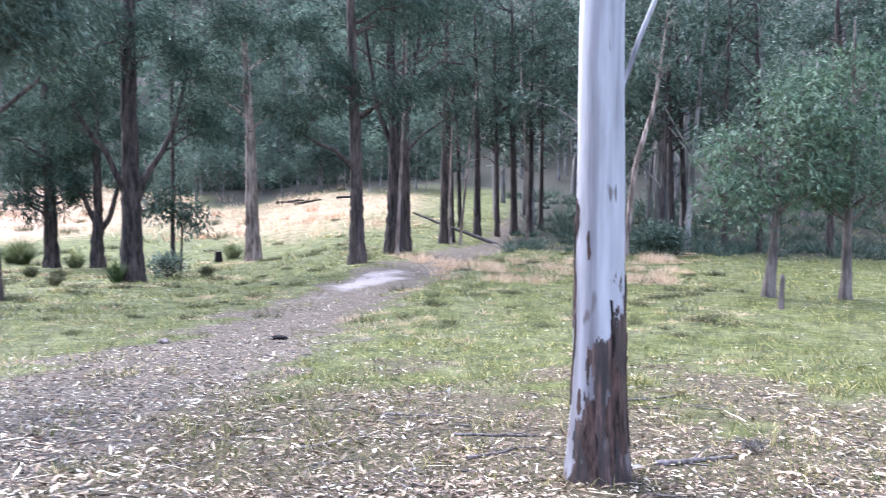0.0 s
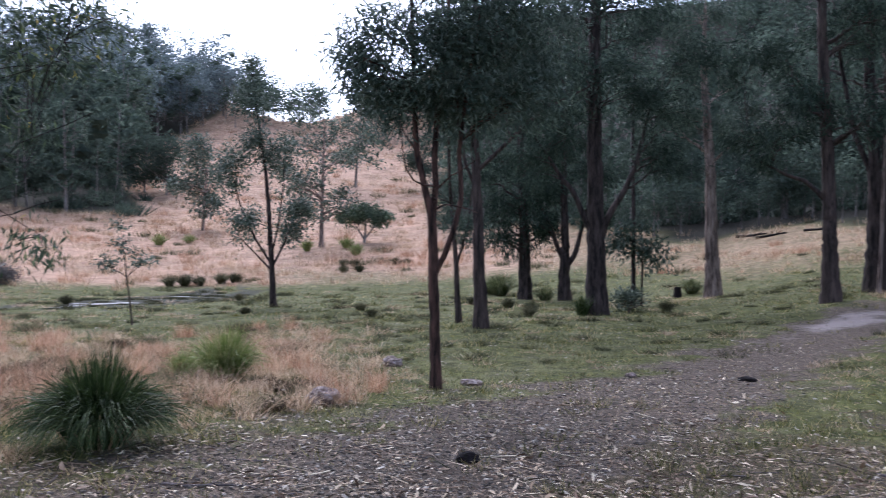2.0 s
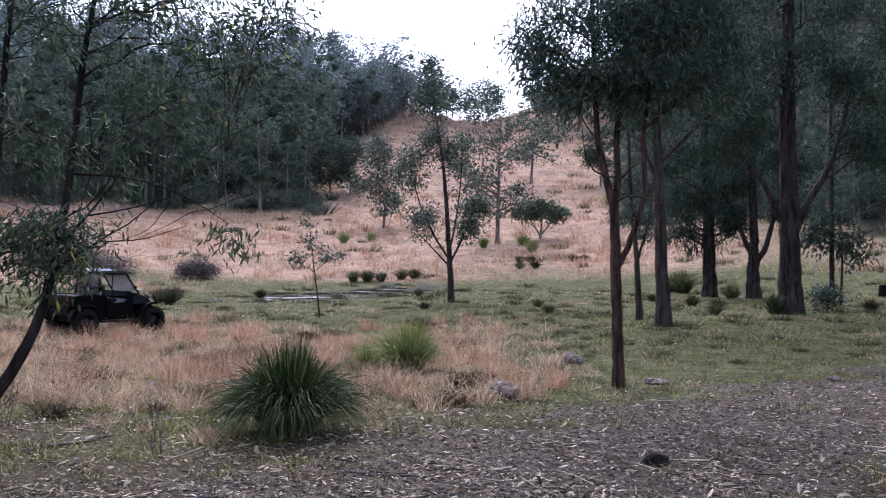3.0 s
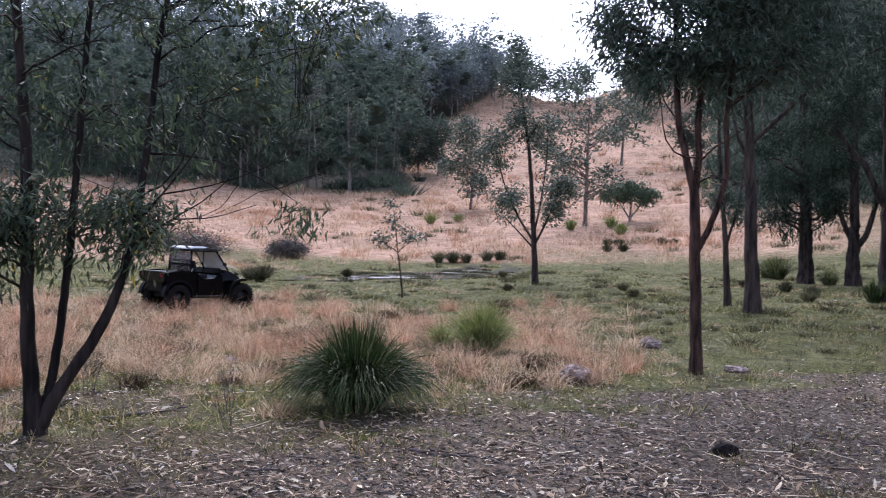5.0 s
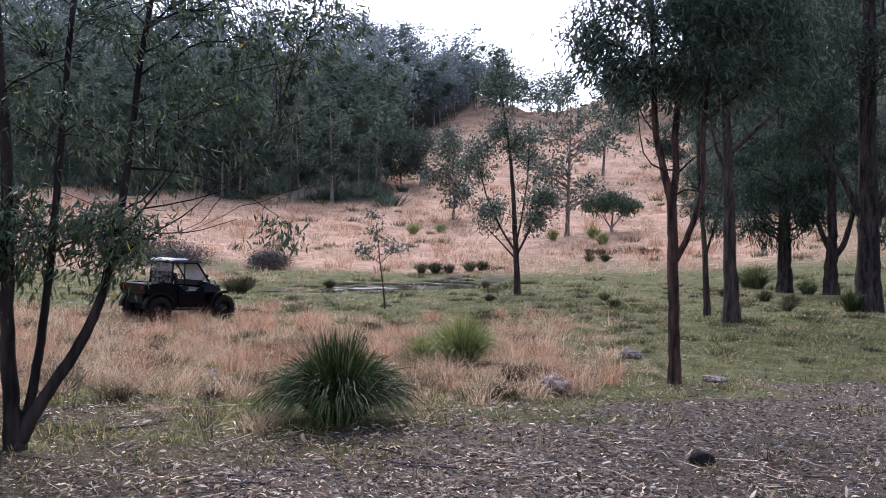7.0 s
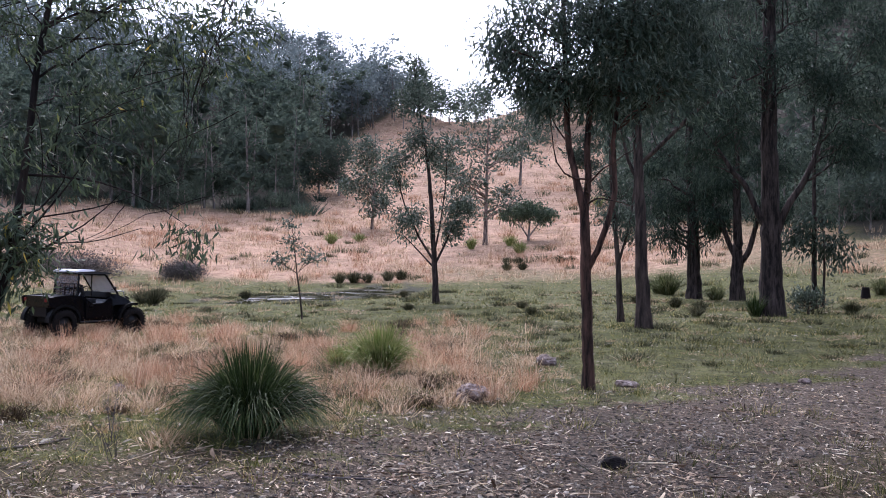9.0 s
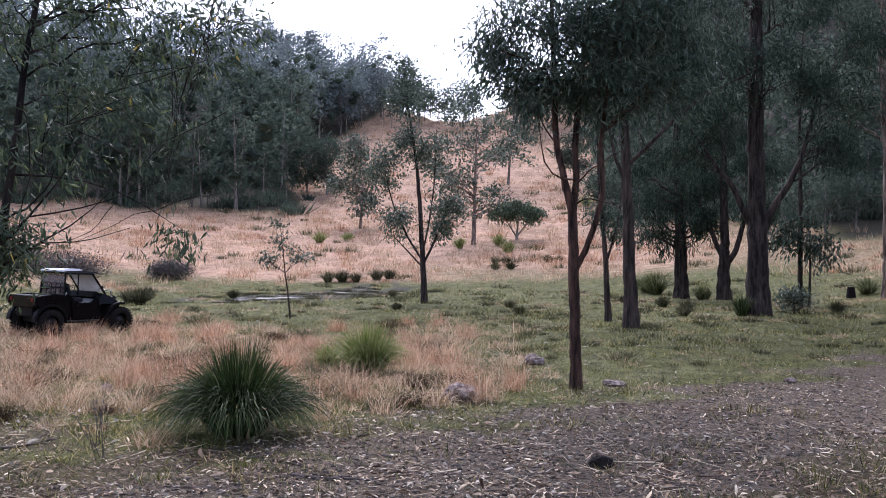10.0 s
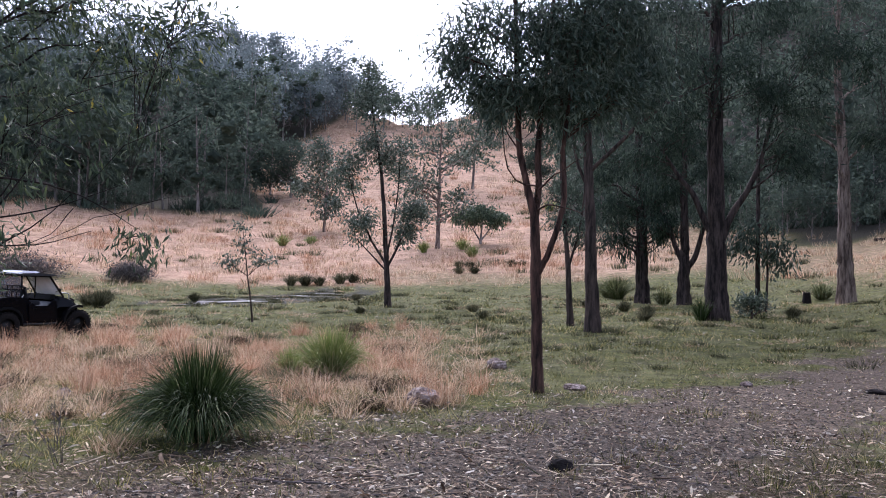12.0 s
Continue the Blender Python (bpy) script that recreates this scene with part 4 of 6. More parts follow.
tree("young_gum_tree", 9.37, 19.67, [[(0, 0, 0, 0.13), (0.0, 0, 1.4, 0.1), (0.1, 0, 3.5, 0.07), (0.1, 0, 6.5, 0.02)]],
     [(-0.8, -0.1, 2.4, 0.8, 0.6, 16), (0.7, -0.1, 2.6, 0.9, 0.7, 18), (0.0, 0, 3.6, 1.1, 0.7, 20), (0.1, 0, 5.0, 1.1, 0.9, 20)], 26,
     "leafy young gum with pale trunk beside the forest", BARK_MID, LEAF_BRIGHT, leaf_l=0.16, leaf_w=0.05, per_tip=60, clump=0.3)



def shed_bark(x, y):
    """Dark strips of old bark that still hang about the foot of the white gum."""
    host = [o for o in scene.objects if o.name == "gum_tree"][0]
    rng = np.random.default_rng(77)
    for k in range(26):
        a = rng.uniform(-2.0, 0.9) if k < 19 else rng.uniform(2.6, 3.6)
        z0 = rng.uniform(0.0, 0.75) if k < 19 else rng.uniform(0.6, 1.7)
        ln, wd = rng.uniform(0.25, 0.75), rng.uniform(0.1, 0.3)
        n = 7
        rows = []
        for i in range(n):
            t = i / (n - 1)
            z = z0 + ln * t
            r = 0.166 * (1 + 0.4 * math.exp(-z / 0.363)) - 0.004 * z + 0.007 + 0.02 * max(0, t - 0.75) * rng.uniform(0, 2)
            w = wd * (0.55 + 0.45 * math.sin(math.pi * min(1, t * 1.15 + 0.05))) * rng.uniform(0.8, 1.15)
            b = a + 0.1 * math.sin(3 * t + k)
            for s, e in ((-1, -0.006), (0, 0.003), (1, -0.006)):
                rows.append((math.cos(b + s * w) * (r + e), math.sin(b + s * w) * (r + e), z))
        q = [(3 * i + j, 3 * i + j + 1, 3 * i + j + 4, 3 * i + j + 3) for i in range(n - 1) for j in (0, 1)]
        part("bark_strip", mesh_quads("bark_strip", np.array(rows), np.array(q), SHED), host, "dark curling strip of shed bark")


shed_bark(1.05, 5.45)

def bark_flakes():
    """Small dark flakes still stuck to the white bark above the peeling line."""
    host = [o for o in scene.objects if o.name == "gum_tree"][0]
    rng = np.random.default_rng(78)
    for k in range(11):
        a, z0 = rng.uniform(3.0, 4.5), rng.uniform(0.3, 1.75)
        ln, wd = rng.uniform(0.07, 0.26), rng.uniform(0.05, 0.15)
        rows = []
        for i in range(5):
            z, w = z0 + ln * i / 4, wd * (0.35, 1.0, 0.8, 0.9, 0.25)[i] * rng.uniform(0.7, 1.2)
            r = 0.166 * (1 + 0.4 * math.exp(-z / 0.363)) - 0.004 * z + 0.007
            b = a + rng.normal(0, 0.02)
            for s, e in ((-1, -0.006), (0, 0.002), (1, -0.006)):
                rows.append((math.cos(b + s * w) * (r + e), math.sin(b + s * w) * (r + e), z))
        q = [(3 * i + j, 3 * i + j + 1, 3 * i + j + 4, 3 * i + j + 3) for i in range(4) for j in (0, 1)]
        part("bark_flake", mesh_quads("bark_flake", np.array(rows), np.array(q), SHED), host, "small dark flake of old bark")


bark_flakes()

# trunks where the track enters the forest
EDGE = "trees at the forest edge"
rng = np.random.default_rng(31)
for k, (x, y, r) in enumerate([(-0.12, 45.3, 0.24), (0.34, 46.5, 0.17), (1.8, 48.3, 0.22), (2.99, 49.3, 0.15), (4.06, 50.3, 0.22), (5.01, 50.8, 0.15), (5.87, 52.5, 0.14),
                              (0.9, 53.0, 0.15), (3.4, 56.0, 0.15), (6.9, 41.5, 0.12), (9.8, 38.5, 0.12), (10.8, 40.2, 0.14), (12.4, 37.6, 0.13), (11.9, 42.0, 0.15), (14.4, 38.8, 0.14), (16.8, 37.0, 0.15), (18.5, 39.0, 0.13), (20.4, 36.0, 0.15)]):
    tree("forest_tree", x, y, *auto(rng.uniform(13, 17), r, 70 + k, 0.38, 0.16, 6, 10, rng.normal(0, 0.03)), 70 + k, "dark straight gum trunk where the forest closes in",
         BARK_DARK if k % 3 else BARK_GREY, LEAF_DARK if k % 2 else LEAF_GUM, EDGE, leaf_l=0.36, leaf_w=0.07, per_tip=36, clump=0.3, bare=7)
tree("pale_leaning_tree", 7.3, 34.48, [[(0, 0, 0, 0.13), (0.4, 0, 3.8, 0.11), (1.15, 0, 6.3, 0.08), (1.6, 0, 10, 0.02)]], [(1.2, 0, 8, 1, 1, 12), (1.6, 0, 10, 1, 1, 12)], 90,
     "pale leaning gum at the forest edge", BARK_PALE, LEAF_GUM, leaf_l=0.3, leaf_w=0.06, per_tip=36, clump=0.4)

# trees on the dry hillside
HILL = "trees on the hillside"
for k, (x, y, h, r, w, f, mat, label) in enumerate([
        (-54.74, 68.28, 14.0, 0.24, 0.22, 0.28, BARK_PALE, "pale-trunked gum on the dry slope"), (-82.4, 111.6, 14.0, 0.22, 0.2, 0.3, BARK_FAR, "gum standing in dry grass"),
        (-72.4, 69.0, 10.0, 0.16, 0.2, 0.2, BARK_PALE, "slim pale gum on the slope"), (-96.6, 85.1, 8.5, 0.16, 0.26, 0.15, BARK_FAR, "dense dark gum at the forest margin"),
        (-99.9, 83.9, 8.0, 0.16, 0.26, 0.15, BARK_FAR, "dense dark gum at the forest margin"), (-72.0, 116.0, 9.0, 0.16, 0.2, 0.3, BARK_FAR, "slight gum standing in dry grass")]):
    tree("hill_tree", x, y, *auto(h, r, 200 + k, f, w * 1.25, 7, 15), 200 + k, label, mat, LEAF_YOUNG if k < 3 else LEAF_FAR, HILL, leaf_l=0.48, leaf_w=0.2, per_tip=30, clump=0.55, droop=0.4)
tree("flat_topped_bush", -53.69, 74.37, [[(0, 0, 0, 0.14), (0.1, 0, 1.2, 0.1), (0.2, 0, 3, 0.03)], [(0, 0, 0.3, 0.09), (-0.8, 0, 1.5, 0.07), (-1.6, 0, 3, 0.02)], [(0, 0, 0.3, 0.09), (0.9, 0, 1.5, 0.07), (1.7, 0, 3, 0.02)]],
     [(-1.9, 0, 2.6, 1.4, 1.0, 26), (1.9, 0, 2.6, 1.4, 1.0, 26), (0, 0, 3.3, 2.0, 1.1, 36), (0, -1, 2.6, 1.5, 1.0, 22)], 230,
     "flat-topped spreading bush on the pink hillside", BARK_FAR, LEAF_BRIGHT, leaf_l=0.3, leaf_w=0.13, per_tip=54, clump=0.3, category="bush")


# ---- tussocks, shrubs, grass ----
def tussock(name, x, y, h, w, n, mat, label, seed, stray=None, sag=0.45, wide=0.012, group="", single=0):
    """Blades that spring from one foot and arch over into a dome; the foremost of them are parts of their own."""
    rng = np.random.default_rng(seed)
    a = rng.uniform(0, 6.28, n)
    k = rng.uniform(0, 1, n) ** 0.6
    base = np.stack([np.cos(a) * k * w * 0.13, np.sin(a) * k * w * 0.13, np.full(n, -0.02)], 1)
    a2, tip = a + rng.normal(0, 0.5, n), (0.1 + 0.9 * k) * rng.uniform(0.4, 1.2, n) * min(0.65, 0.42 * w / h)
    way = np.stack([np.cos(a2) * np.sin(tip), np.sin(a2) * np.sin(tip), np.cos(tip)], 1)
    ln = h * rng.uniform(0.66, 1.1, n) * (0.95 + 0.42 * k)
    bow = np.minimum(sag * (0.12 + 1.55 * k) * rng.uniform(0.7, 1.3, n), np.cos(tip) - 0.07)
    ob = thing(name, x, y, label, "grass tussock", group)
    segs = 7 if n > 1000 else 3
    v, q = blades(base, way, ln, wide, rng, bow, segs, 0.06)
    v = v.reshape(n, -1, 3)
    one = np.concatenate([np.array([[2 * i, 2 * i + 1, 2 * i + 3, 2 * i + 2]]) for i in range(segs)])
    for i in range(single):
        part("blade", mesh_quads("blade", v[i], one, mat), ob)
    rest = v[single:]
    q = (np.arange(len(rest))[:, None, None] * v.shape[1] + one[None]).reshape(-1, 4)
    tagged(part("foliage", mesh_quads("foliage", rest.reshape(-1, 3), q, mat), ob), kind="stuff")
    if stray:
        m = max(6, n // 110)
        a = rng.uniform(0, 6.28, m)
        b = np.stack([np.cos(a) * w * 0.17, np.sin(a) * w * 0.17, np.zeros(m)], 1)
        way = np.stack([np.cos(a) * 0.55, np.sin(a) * 0.55, np.full(m, 1.0)], 1)
        v, _ = blades(b, way, h * rng.uniform(0.5, 0.95, m), wide * 0.9, rng, rng.uniform(0.3, 0.75, m), 5)
        v = v.reshape(m, -1, 3)
        one = np.array([[2 * i, 2 * i + 1, 2 * i + 3, 2 * i + 2] for i in range(5)])
        for i in range(m):
            part("dry_blade", mesh_quads("dry_blade", v[i], one, stray), ob, "bleached dead blade")
    return ob


tussock("tussock", -6.3, 4.55, 0.98, 1.34, 5200, TUSSOCK, "large dark green arching grass tussock by the track", 1, GRASS_DRY, 0.5, 0.011, single=260)
tussock("tussock", -8.95, 8.74, 0.95, 1.15, 1800, TUSSOCK_LIGHT, "fresh light green tussock among dry grass", 2, GRASS_DRY, 0.4, single=120)
tussock("tussock", -9.6, 8.55, 0.6, 0.7, 500, TUSSOCK_LIGHT, "small yellowish green tussock", 3, GRASS_DRY, 0.4, single=60)
MEADOW = "rush tussocks of the meadow"
for k, (x, y, h, w) in enumerate([(-45.6, 40.4, 1.0, 1.6), (-45.0, 41.2, 1.1, 1.8), (-44.6, 42.2, 0.9, 1.4), (-44.3, 44.0, 1.1, 1.7), (-44.0, 45.0, 1.0, 1.6), (-43.3, 58.5, 0.9, 1.5), (-43.9, 57.8, 0.9, 1.4),
                                 (-40.9, 61.4, 0.9, 1.6), (-40.2, 62.0, 0.8, 1.4), (-41.8, 55.0, 0.8, 1.3), (-40.8, 55.8, 0.8, 1.2), (-35.7, 20.3, 1.0, 1.3), (-37.2, 20.6, 0.9, 1.2), (-38.0, 27.0, 0.6, 1.0), (-39.0, 22.5, 0.9, 1.4), (-33.0, 34.0, 0.5, 0.8),
                                 (-15.5, 31.5, 0.55, 0.9), (-13.3, 29.0, 0.5, 0.8), (-12.2, 26.3, 0.5, 0.8), (-18.3, 33.5, 0.5, 0.9), (-9.4, 33.2, 0.6, 0.9), (-20.5, 28.0, 0.45, 0.9), (-17.5, 24.5, 0.4, 0.9), (-24.0, 25.0, 0.4, 0.8)]):
    tussock("rush_tussock", x, y, h, w, 420, SEDGE if k % 3 else TUSSOCK_FAR, "dull brown-green rush tussock on wet grass", 20 + k, None, 0.35, 0.03 if k < 16 else 0.018, MEADOW)
for k, (x, y, h, w) in enumerate([(-53.7, 64.8, 1.5, 1.8), (-48.3, 65.6, 1.5, 2.2), (-66.3, 57.5, 1.5, 2.3), (-65.8, 60.9, 1.2, 2.0), (-52.4, 69.5, 1.5, 2.4), (-60.0, 99.0, 2.0, 3.0), (-11.0, 28.2, 1.0, 1.0)]):
    tussock("green_tussock", x, y, h, w, 340, TUSSOCK_LIGHT if k < 6 else TUSSOCK, "green tussock standing out of dry grass", 60 + k, None, 0.35, 0.045 if k < 6 else 0.018)


def shrub(x, y, w, h, mat, label, seed, leaf=0.2, tips=50, many=18):
    axes = [[(0, 0, 0, 0.04), (0.05, 0, h * 0.3, 0.03), (0.0, 0, h * 0.7, 0.01)]]
    tree("shrub", x, y, axes, [(-w * 0.22, 0, h * 0.45, w * 0.3, h * 0.4, tips), (w * 0.22, 0, h * 0.45, w * 0.3, h * 0.4, tips), (0, 0, h * 0.6, w * 0.3, h * 0.35, tips)], seed, label, BARK_GREY, mat,
         category="shrub", leaf_l=leaf, leaf_w=leaf * 0.35, per_tip=many, clump=0.13 * w, droop=-0.3)


tussock("green_tussock", -22.6, 45.0, 1.7, 2.4, 760, TUSSOCK_OLIVE, "loose yellow-green clump at the foot of a tree", 81, None, 0.4, 0.032)
tussock("green_tussock", -23.6, 46.0, 1.4, 2.2, 640, TUSSOCK_OLIVE, "loose yellow-green clump at the foot of a tree", 82, None, 0.4, 0.032)
tussock("green_tussock", -18.0, 41.0, 1.0, 1.6, 520, TUSSOCK_OLIVE, "loose yellow-green clump under the trees", 83, None, 0.4, 0.032)
shrub(-58.5, 27.7, 4.5, 1.1, SHRUB_GREY, "grey leafless-looking scrub at the meadow's edge", 303, 0.17, 50, 48)
shrub(-63.0, 26.0, 4.0, 1.2, SHRUB_GREY, "grey leafless-looking scrub at the meadow's edge", 304, 0.17, 50, 48)
shrub(-54.0, 33.0, 2.6, 1.0, SHRUB_GREY, "dark grey-green rounded scrub in the meadow", 305, 0.17, 50, 48)
shrub(8.8, 34.6, 2.0, 1.3, LEAF_GUM, "dark low shrub at the forest edge", 306)
tussock("green_tussock", -11.9, 47.2, 1.1, 1.8, 520, TUSSOCK_OLIVE, "soft green clump near a pale trunk", 84, None, 0.4, 0.032)
shrub(-10.0, 30.3, 1.2, 0.9, LEAF_YOUNG, "leafy low shrub at the foot of a stout trunk", 308, 0.16, 16)


def spots(n, az0, az1, r0, r1, rng, density, power=1.0):
    """Places spread evenly by the logarithm of distance, thinned by a density."""
    az = np.radians(rng.uniform(az0, az1, n))
    r = r0 * (r1 / r0) ** (rng.uniform(0, 1, n) ** power)
    x, y = -r * np.sin(az), r * np.cos(az)
    k = rng.uniform(0, 1, n) < density(x, y)
    x, y = x[k], y[k]
    return np.stack([x, y, ground_z(x, y)], 1), r[k]


def grass(name, label, n, az0, az1, r0, r1, density, length, width, mat, seed, sag=0.4, lean=0.5, segs=2, clumps=0, power=1.0):
    rng = np.random.default_rng(seed)
    if clumps:
        c, cr = spots(clumps, az0, az1, r0, r1, rng, density, power)
        i = rng.integers(0, len(c), n)
        size = rng.uniform(0.5, 1.3, len(c))
        off = rng.normal(0, 1, (n, 2)) * (0.05 + 0.004 * cr[i])[:, None] * size[i][:, None]
        p = np.stack([c[i, 0] + off[:, 0], c[i, 1] + off[:, 1], c[i, 2]], 1)
        p[:, 2] = ground_z(p[:, 0], p[:, 1])
        r, gain = cr[i], size[i]
        tilt = 3 / (1 + cr[i] / 18)
        way = np.stack([off[:, 0] * tilt + rng.normal(0, lean * 0.5, n), off[:, 1] * tilt + rng.normal(0, lean * 0.5, n), np.ones(n)], 1)
    else:
        p, r = spots(n, az0, az1, r0, r1, rng, density, power)
        gain = np.ones(len(p))
        way = np.stack([rng.normal(0, lean, len(p)), rng.normal(0, lean, len(p)), np.ones(len(p))], 1)
    far = np.maximum(1, r / 14.0)
    ln = length * gain * rng.uniform(0.5, 1.25, len(p)) * far ** 0.45
    p[:, 2] -= 0.01
    ob = new(name, mesh_quads(name, *blades(p, way, ln, width * far, rng, sag, segs), mat))
    return tagged(ob, label, "grass", kind="stuff")


def green_density(x, y):
    return (1 - 0.82 * mask_track(x, y)) * (1 - 0.7 * mask_litter(x, y)) * (1 - 0.7 * mask_dry(x, y)) * (1 - 0.85 * mask_mud(x, y))


def meadow(x, y):
    return (1 - mask_track(x, y)) * (1 - mask_litter(x, y)) * (1 - mask_dry(x, y)) * (0.15 + 0.85 * (lump(x, y, 6.0, 33) > 0.05))


def near_dry(x, y):
    return 2.6 * mask_dry(x, y) * (np.hypot(x, y) < 40) * (0.25 + 0.75 * smooth(-0.35, 0.25, lump(x, y, 1.9, 41)))


def near_red(x, y):
    return near_dry(x, y) * (0.1 + 0.9 * smooth(-0.1, 0.35, lump(x, y, 2.6, 42)))


def near_dull(x, y):
    return 2.4 * mask_dry(x, y) * (np.hypot(x, y) < 40) * (0.1 + 0.9 * smooth(-0.05, 0.3, lump(x, y, 1.4, 43)))


def strip(x, y):
    r, az = np.hypot(x, y), np.degrees(np.arctan2(-x, y))
    return np.clip(near_dry(x, y) + 0.55 * smooth(34, 42, az) * (r < 12), 0, 1) * (1 - mask_track(x, y)) * (1 - 0.7 * mask_litter(x, y))


def forest_verge(x, y):
    return 0.15 + 0.85 * smooth(0.0, 0.4, lump(x, y, 6.0, 47))


def hill_red(x, y):
    return hill_dry(x, y) * smooth(-0.1, 0.4, lump(x, y * 2.2, 30.0, 48))


def hill_dry(x, y):
    return mask_dry(x, y) * (np.hypot(x, y) > 40)


grass("short_grass", "short green and straw grass of the clearing", 150000, -36, 92, 5.2, 62, green_density, 0.12, 0.0085, GRASS_GREEN, 401, 0.3, 0.6, 1)
grass("grass_underfoot", "thin grass round the viewpoint and behind it", 16000, 95, 324, 1.0, 50, green_density, 0.09, 0.009, GRASS_GREEN, 409, 0.3, 0.6, 1)
grass("grass_tufts", "low tufts of green grass", 52000, -36, 92, 6, 60, green_density, 0.18, 0.008, GRASS_GREEN, 402, 0.3, 0.5, 1, 2300)
grass("dry_grass", "knee-high pinkish dry grass", 42000, 30, 95, 8.8, 33, near_dry, 0.42, 0.007, GRASS_DRY, 403, 0.4, 0.6, 2, 1500)
grass("red_grass", "tall reddish seeding grass", 26000, 32, 95, 9.3, 31, near_red, 0.46, 0.0055, GRASS_RED, 404, 0.2, 0.5, 2, 900)
grass("rank_grass", "dull brown-green clumps among the dry grass", 18000, 30, 95, 8.4, 31, near_dull, 0.3, 0.009, TUSSOCK_FAR, 415, 0.35, 0.6, 2, 300)
grass("dead_thatch", "dark brown dead clumps under the dry grass", 20000, 30, 95, 8.6, 31, near_dull, 0.3, 0.012, GRASS_BROWN, 416, 0.4, 0.7, 2, 330)
grass("pale_tall_grass", "bleached tall grass along the forest edge", 9000, -16, 3, 23, 34, forest_verge, 0.3, 0.008, GRASS_DRY, 417, 0.3, 0.5, 1, 260)
grass("straw_grass", "low straw and green grass between the tufts", 40000, 28, 95, 7.4, 30, strip, 0.18, 0.008, GRASS_GREEN, 405, 0.3, 0.7, 1)
grass("straw_tufts", "low tufts of bleached grass", 26000, 28, 95, 7.4, 34, strip, 0.22, 0.007, GRASS_DRY, 408, 0.4, 0.7, 1, 420)
grass("hill_tufts", "scattered green-brown tufts on the dry slope", 9000, 2, 92, 54, 190, hill_dry, 0.3, 0.012, TUSSOCK_FAR, 407, 0.18, 0.25, 1, 260)
grass("meadow_tufts", "rank dull green tufts across the clearing", 36000, -20, 92, 14, 60, meadow, 0.22, 0.009, SEDGE, 413, 0.35, 0.5, 1, 800)
grass("mud_sedge", "dark sedge and trampled mud round the shallow pools", 9000, 38, 66, 30, 56, mask_mud, 0.14, 0.009, SEDGE, 419, 0.5, 0.7, 1, 260)
grass("bleached_tufts", "dead straw tufts across the clearing", 20000, -20, 92, 9, 58, meadow, 0.2, 0.008, GRASS_DRY, 414, 0.5, 0.6, 1, 900)
grass("hill_grass", "pink-brown dry grass of the hillside", 56000, 2, 92, 52, 230, hill_dry, 0.34, 0.008, GRASS_DRY, 406, 0.2, 0.35, 1, 5200)
grass("hill_red_grass", "reddish dry grass in drifts on the hillside", 18000, 2, 92, 52, 230, hill_red, 0.4, 0.008, GRASS_RED, 418, 0.2, 0.3, 1, 1600)


grass("forest_scrub", "dark scrub under the hillside forest", 26000, 42, 96, 107, 175, mask_forest, 0.9, 0.03, LEAF_FAR, 410, 0.3, 0.6, 1, 700)
grass("forest_scrub", "dark scrub under the valley forest", 22000, -1, 31, 90, 160, mask_forest, 0.9, 0.03, LEAF_GUM, 411, 0.3, 0.6, 1, 600)
grass("forest_scrub", "dark scrub between the crowded trunks", 20000, -40, -3, 36, 80, mask_forest, 0.6, 0.02, LEAF_GUM, 412, 0.3, 0.6, 1, 500)


def litter_density(x, y):
    return np.clip(mask_litter(x, y) + 0.75 * mask_track(x, y), 0, 1) * (0.45 + 0.55 * (lump(x, y, 1.3, 14) > -0.1))


def strew(name, label, p, ln, rng, tilt=0.4, mat=None):
    """Curled fallen leaves lying at p: four faces each, raised along the midrib and drooping at the ends."""
    n = len(p)
    d = np.stack([rng.normal(0, 1, n), rng.normal(0, 1, n), rng.normal(0, 0.22, n)], 1)
    d /= np.linalg.norm(d, axis=1)[:, None]
    s = np.cross(d, np.array([0, 0, 1.0]) + rng.normal(0, tilt, (n, 3)))
    s /= np.linalg.norm(s, axis=1)[:, None]
    up = np.cross(s, d)
    w, ln = (ln * rng.uniform(0.13, 0.34, n))[:, None], ln[:, None]
    curl = ln * rng.uniform(-0.04, 0.16, (n, 1))
    side = np.cross(d, up) * ln * rng.normal(0, 0.08, (n, 1))
    a, b = p + d * ln * 0.3 + up * curl + side, p + d * ln * 0.68 + up * curl + side
    v = np.stack([p, a + s * w * 0.5, b + s * w * 0.4, p + d * ln, b - s * w * 0.4, a - s * w * 0.5], 1).reshape(-1, 3)
    q = (np.arange(n)[:, None, None] * 6 + np.array([(0, 1, 2, 5), (5, 2, 3, 4)])[None]).reshape(-1, 4)
    tagged(new(name, mesh_quads(name, v, q, mat or LITTER, False)), label, "leaf litter", kind="stuff")


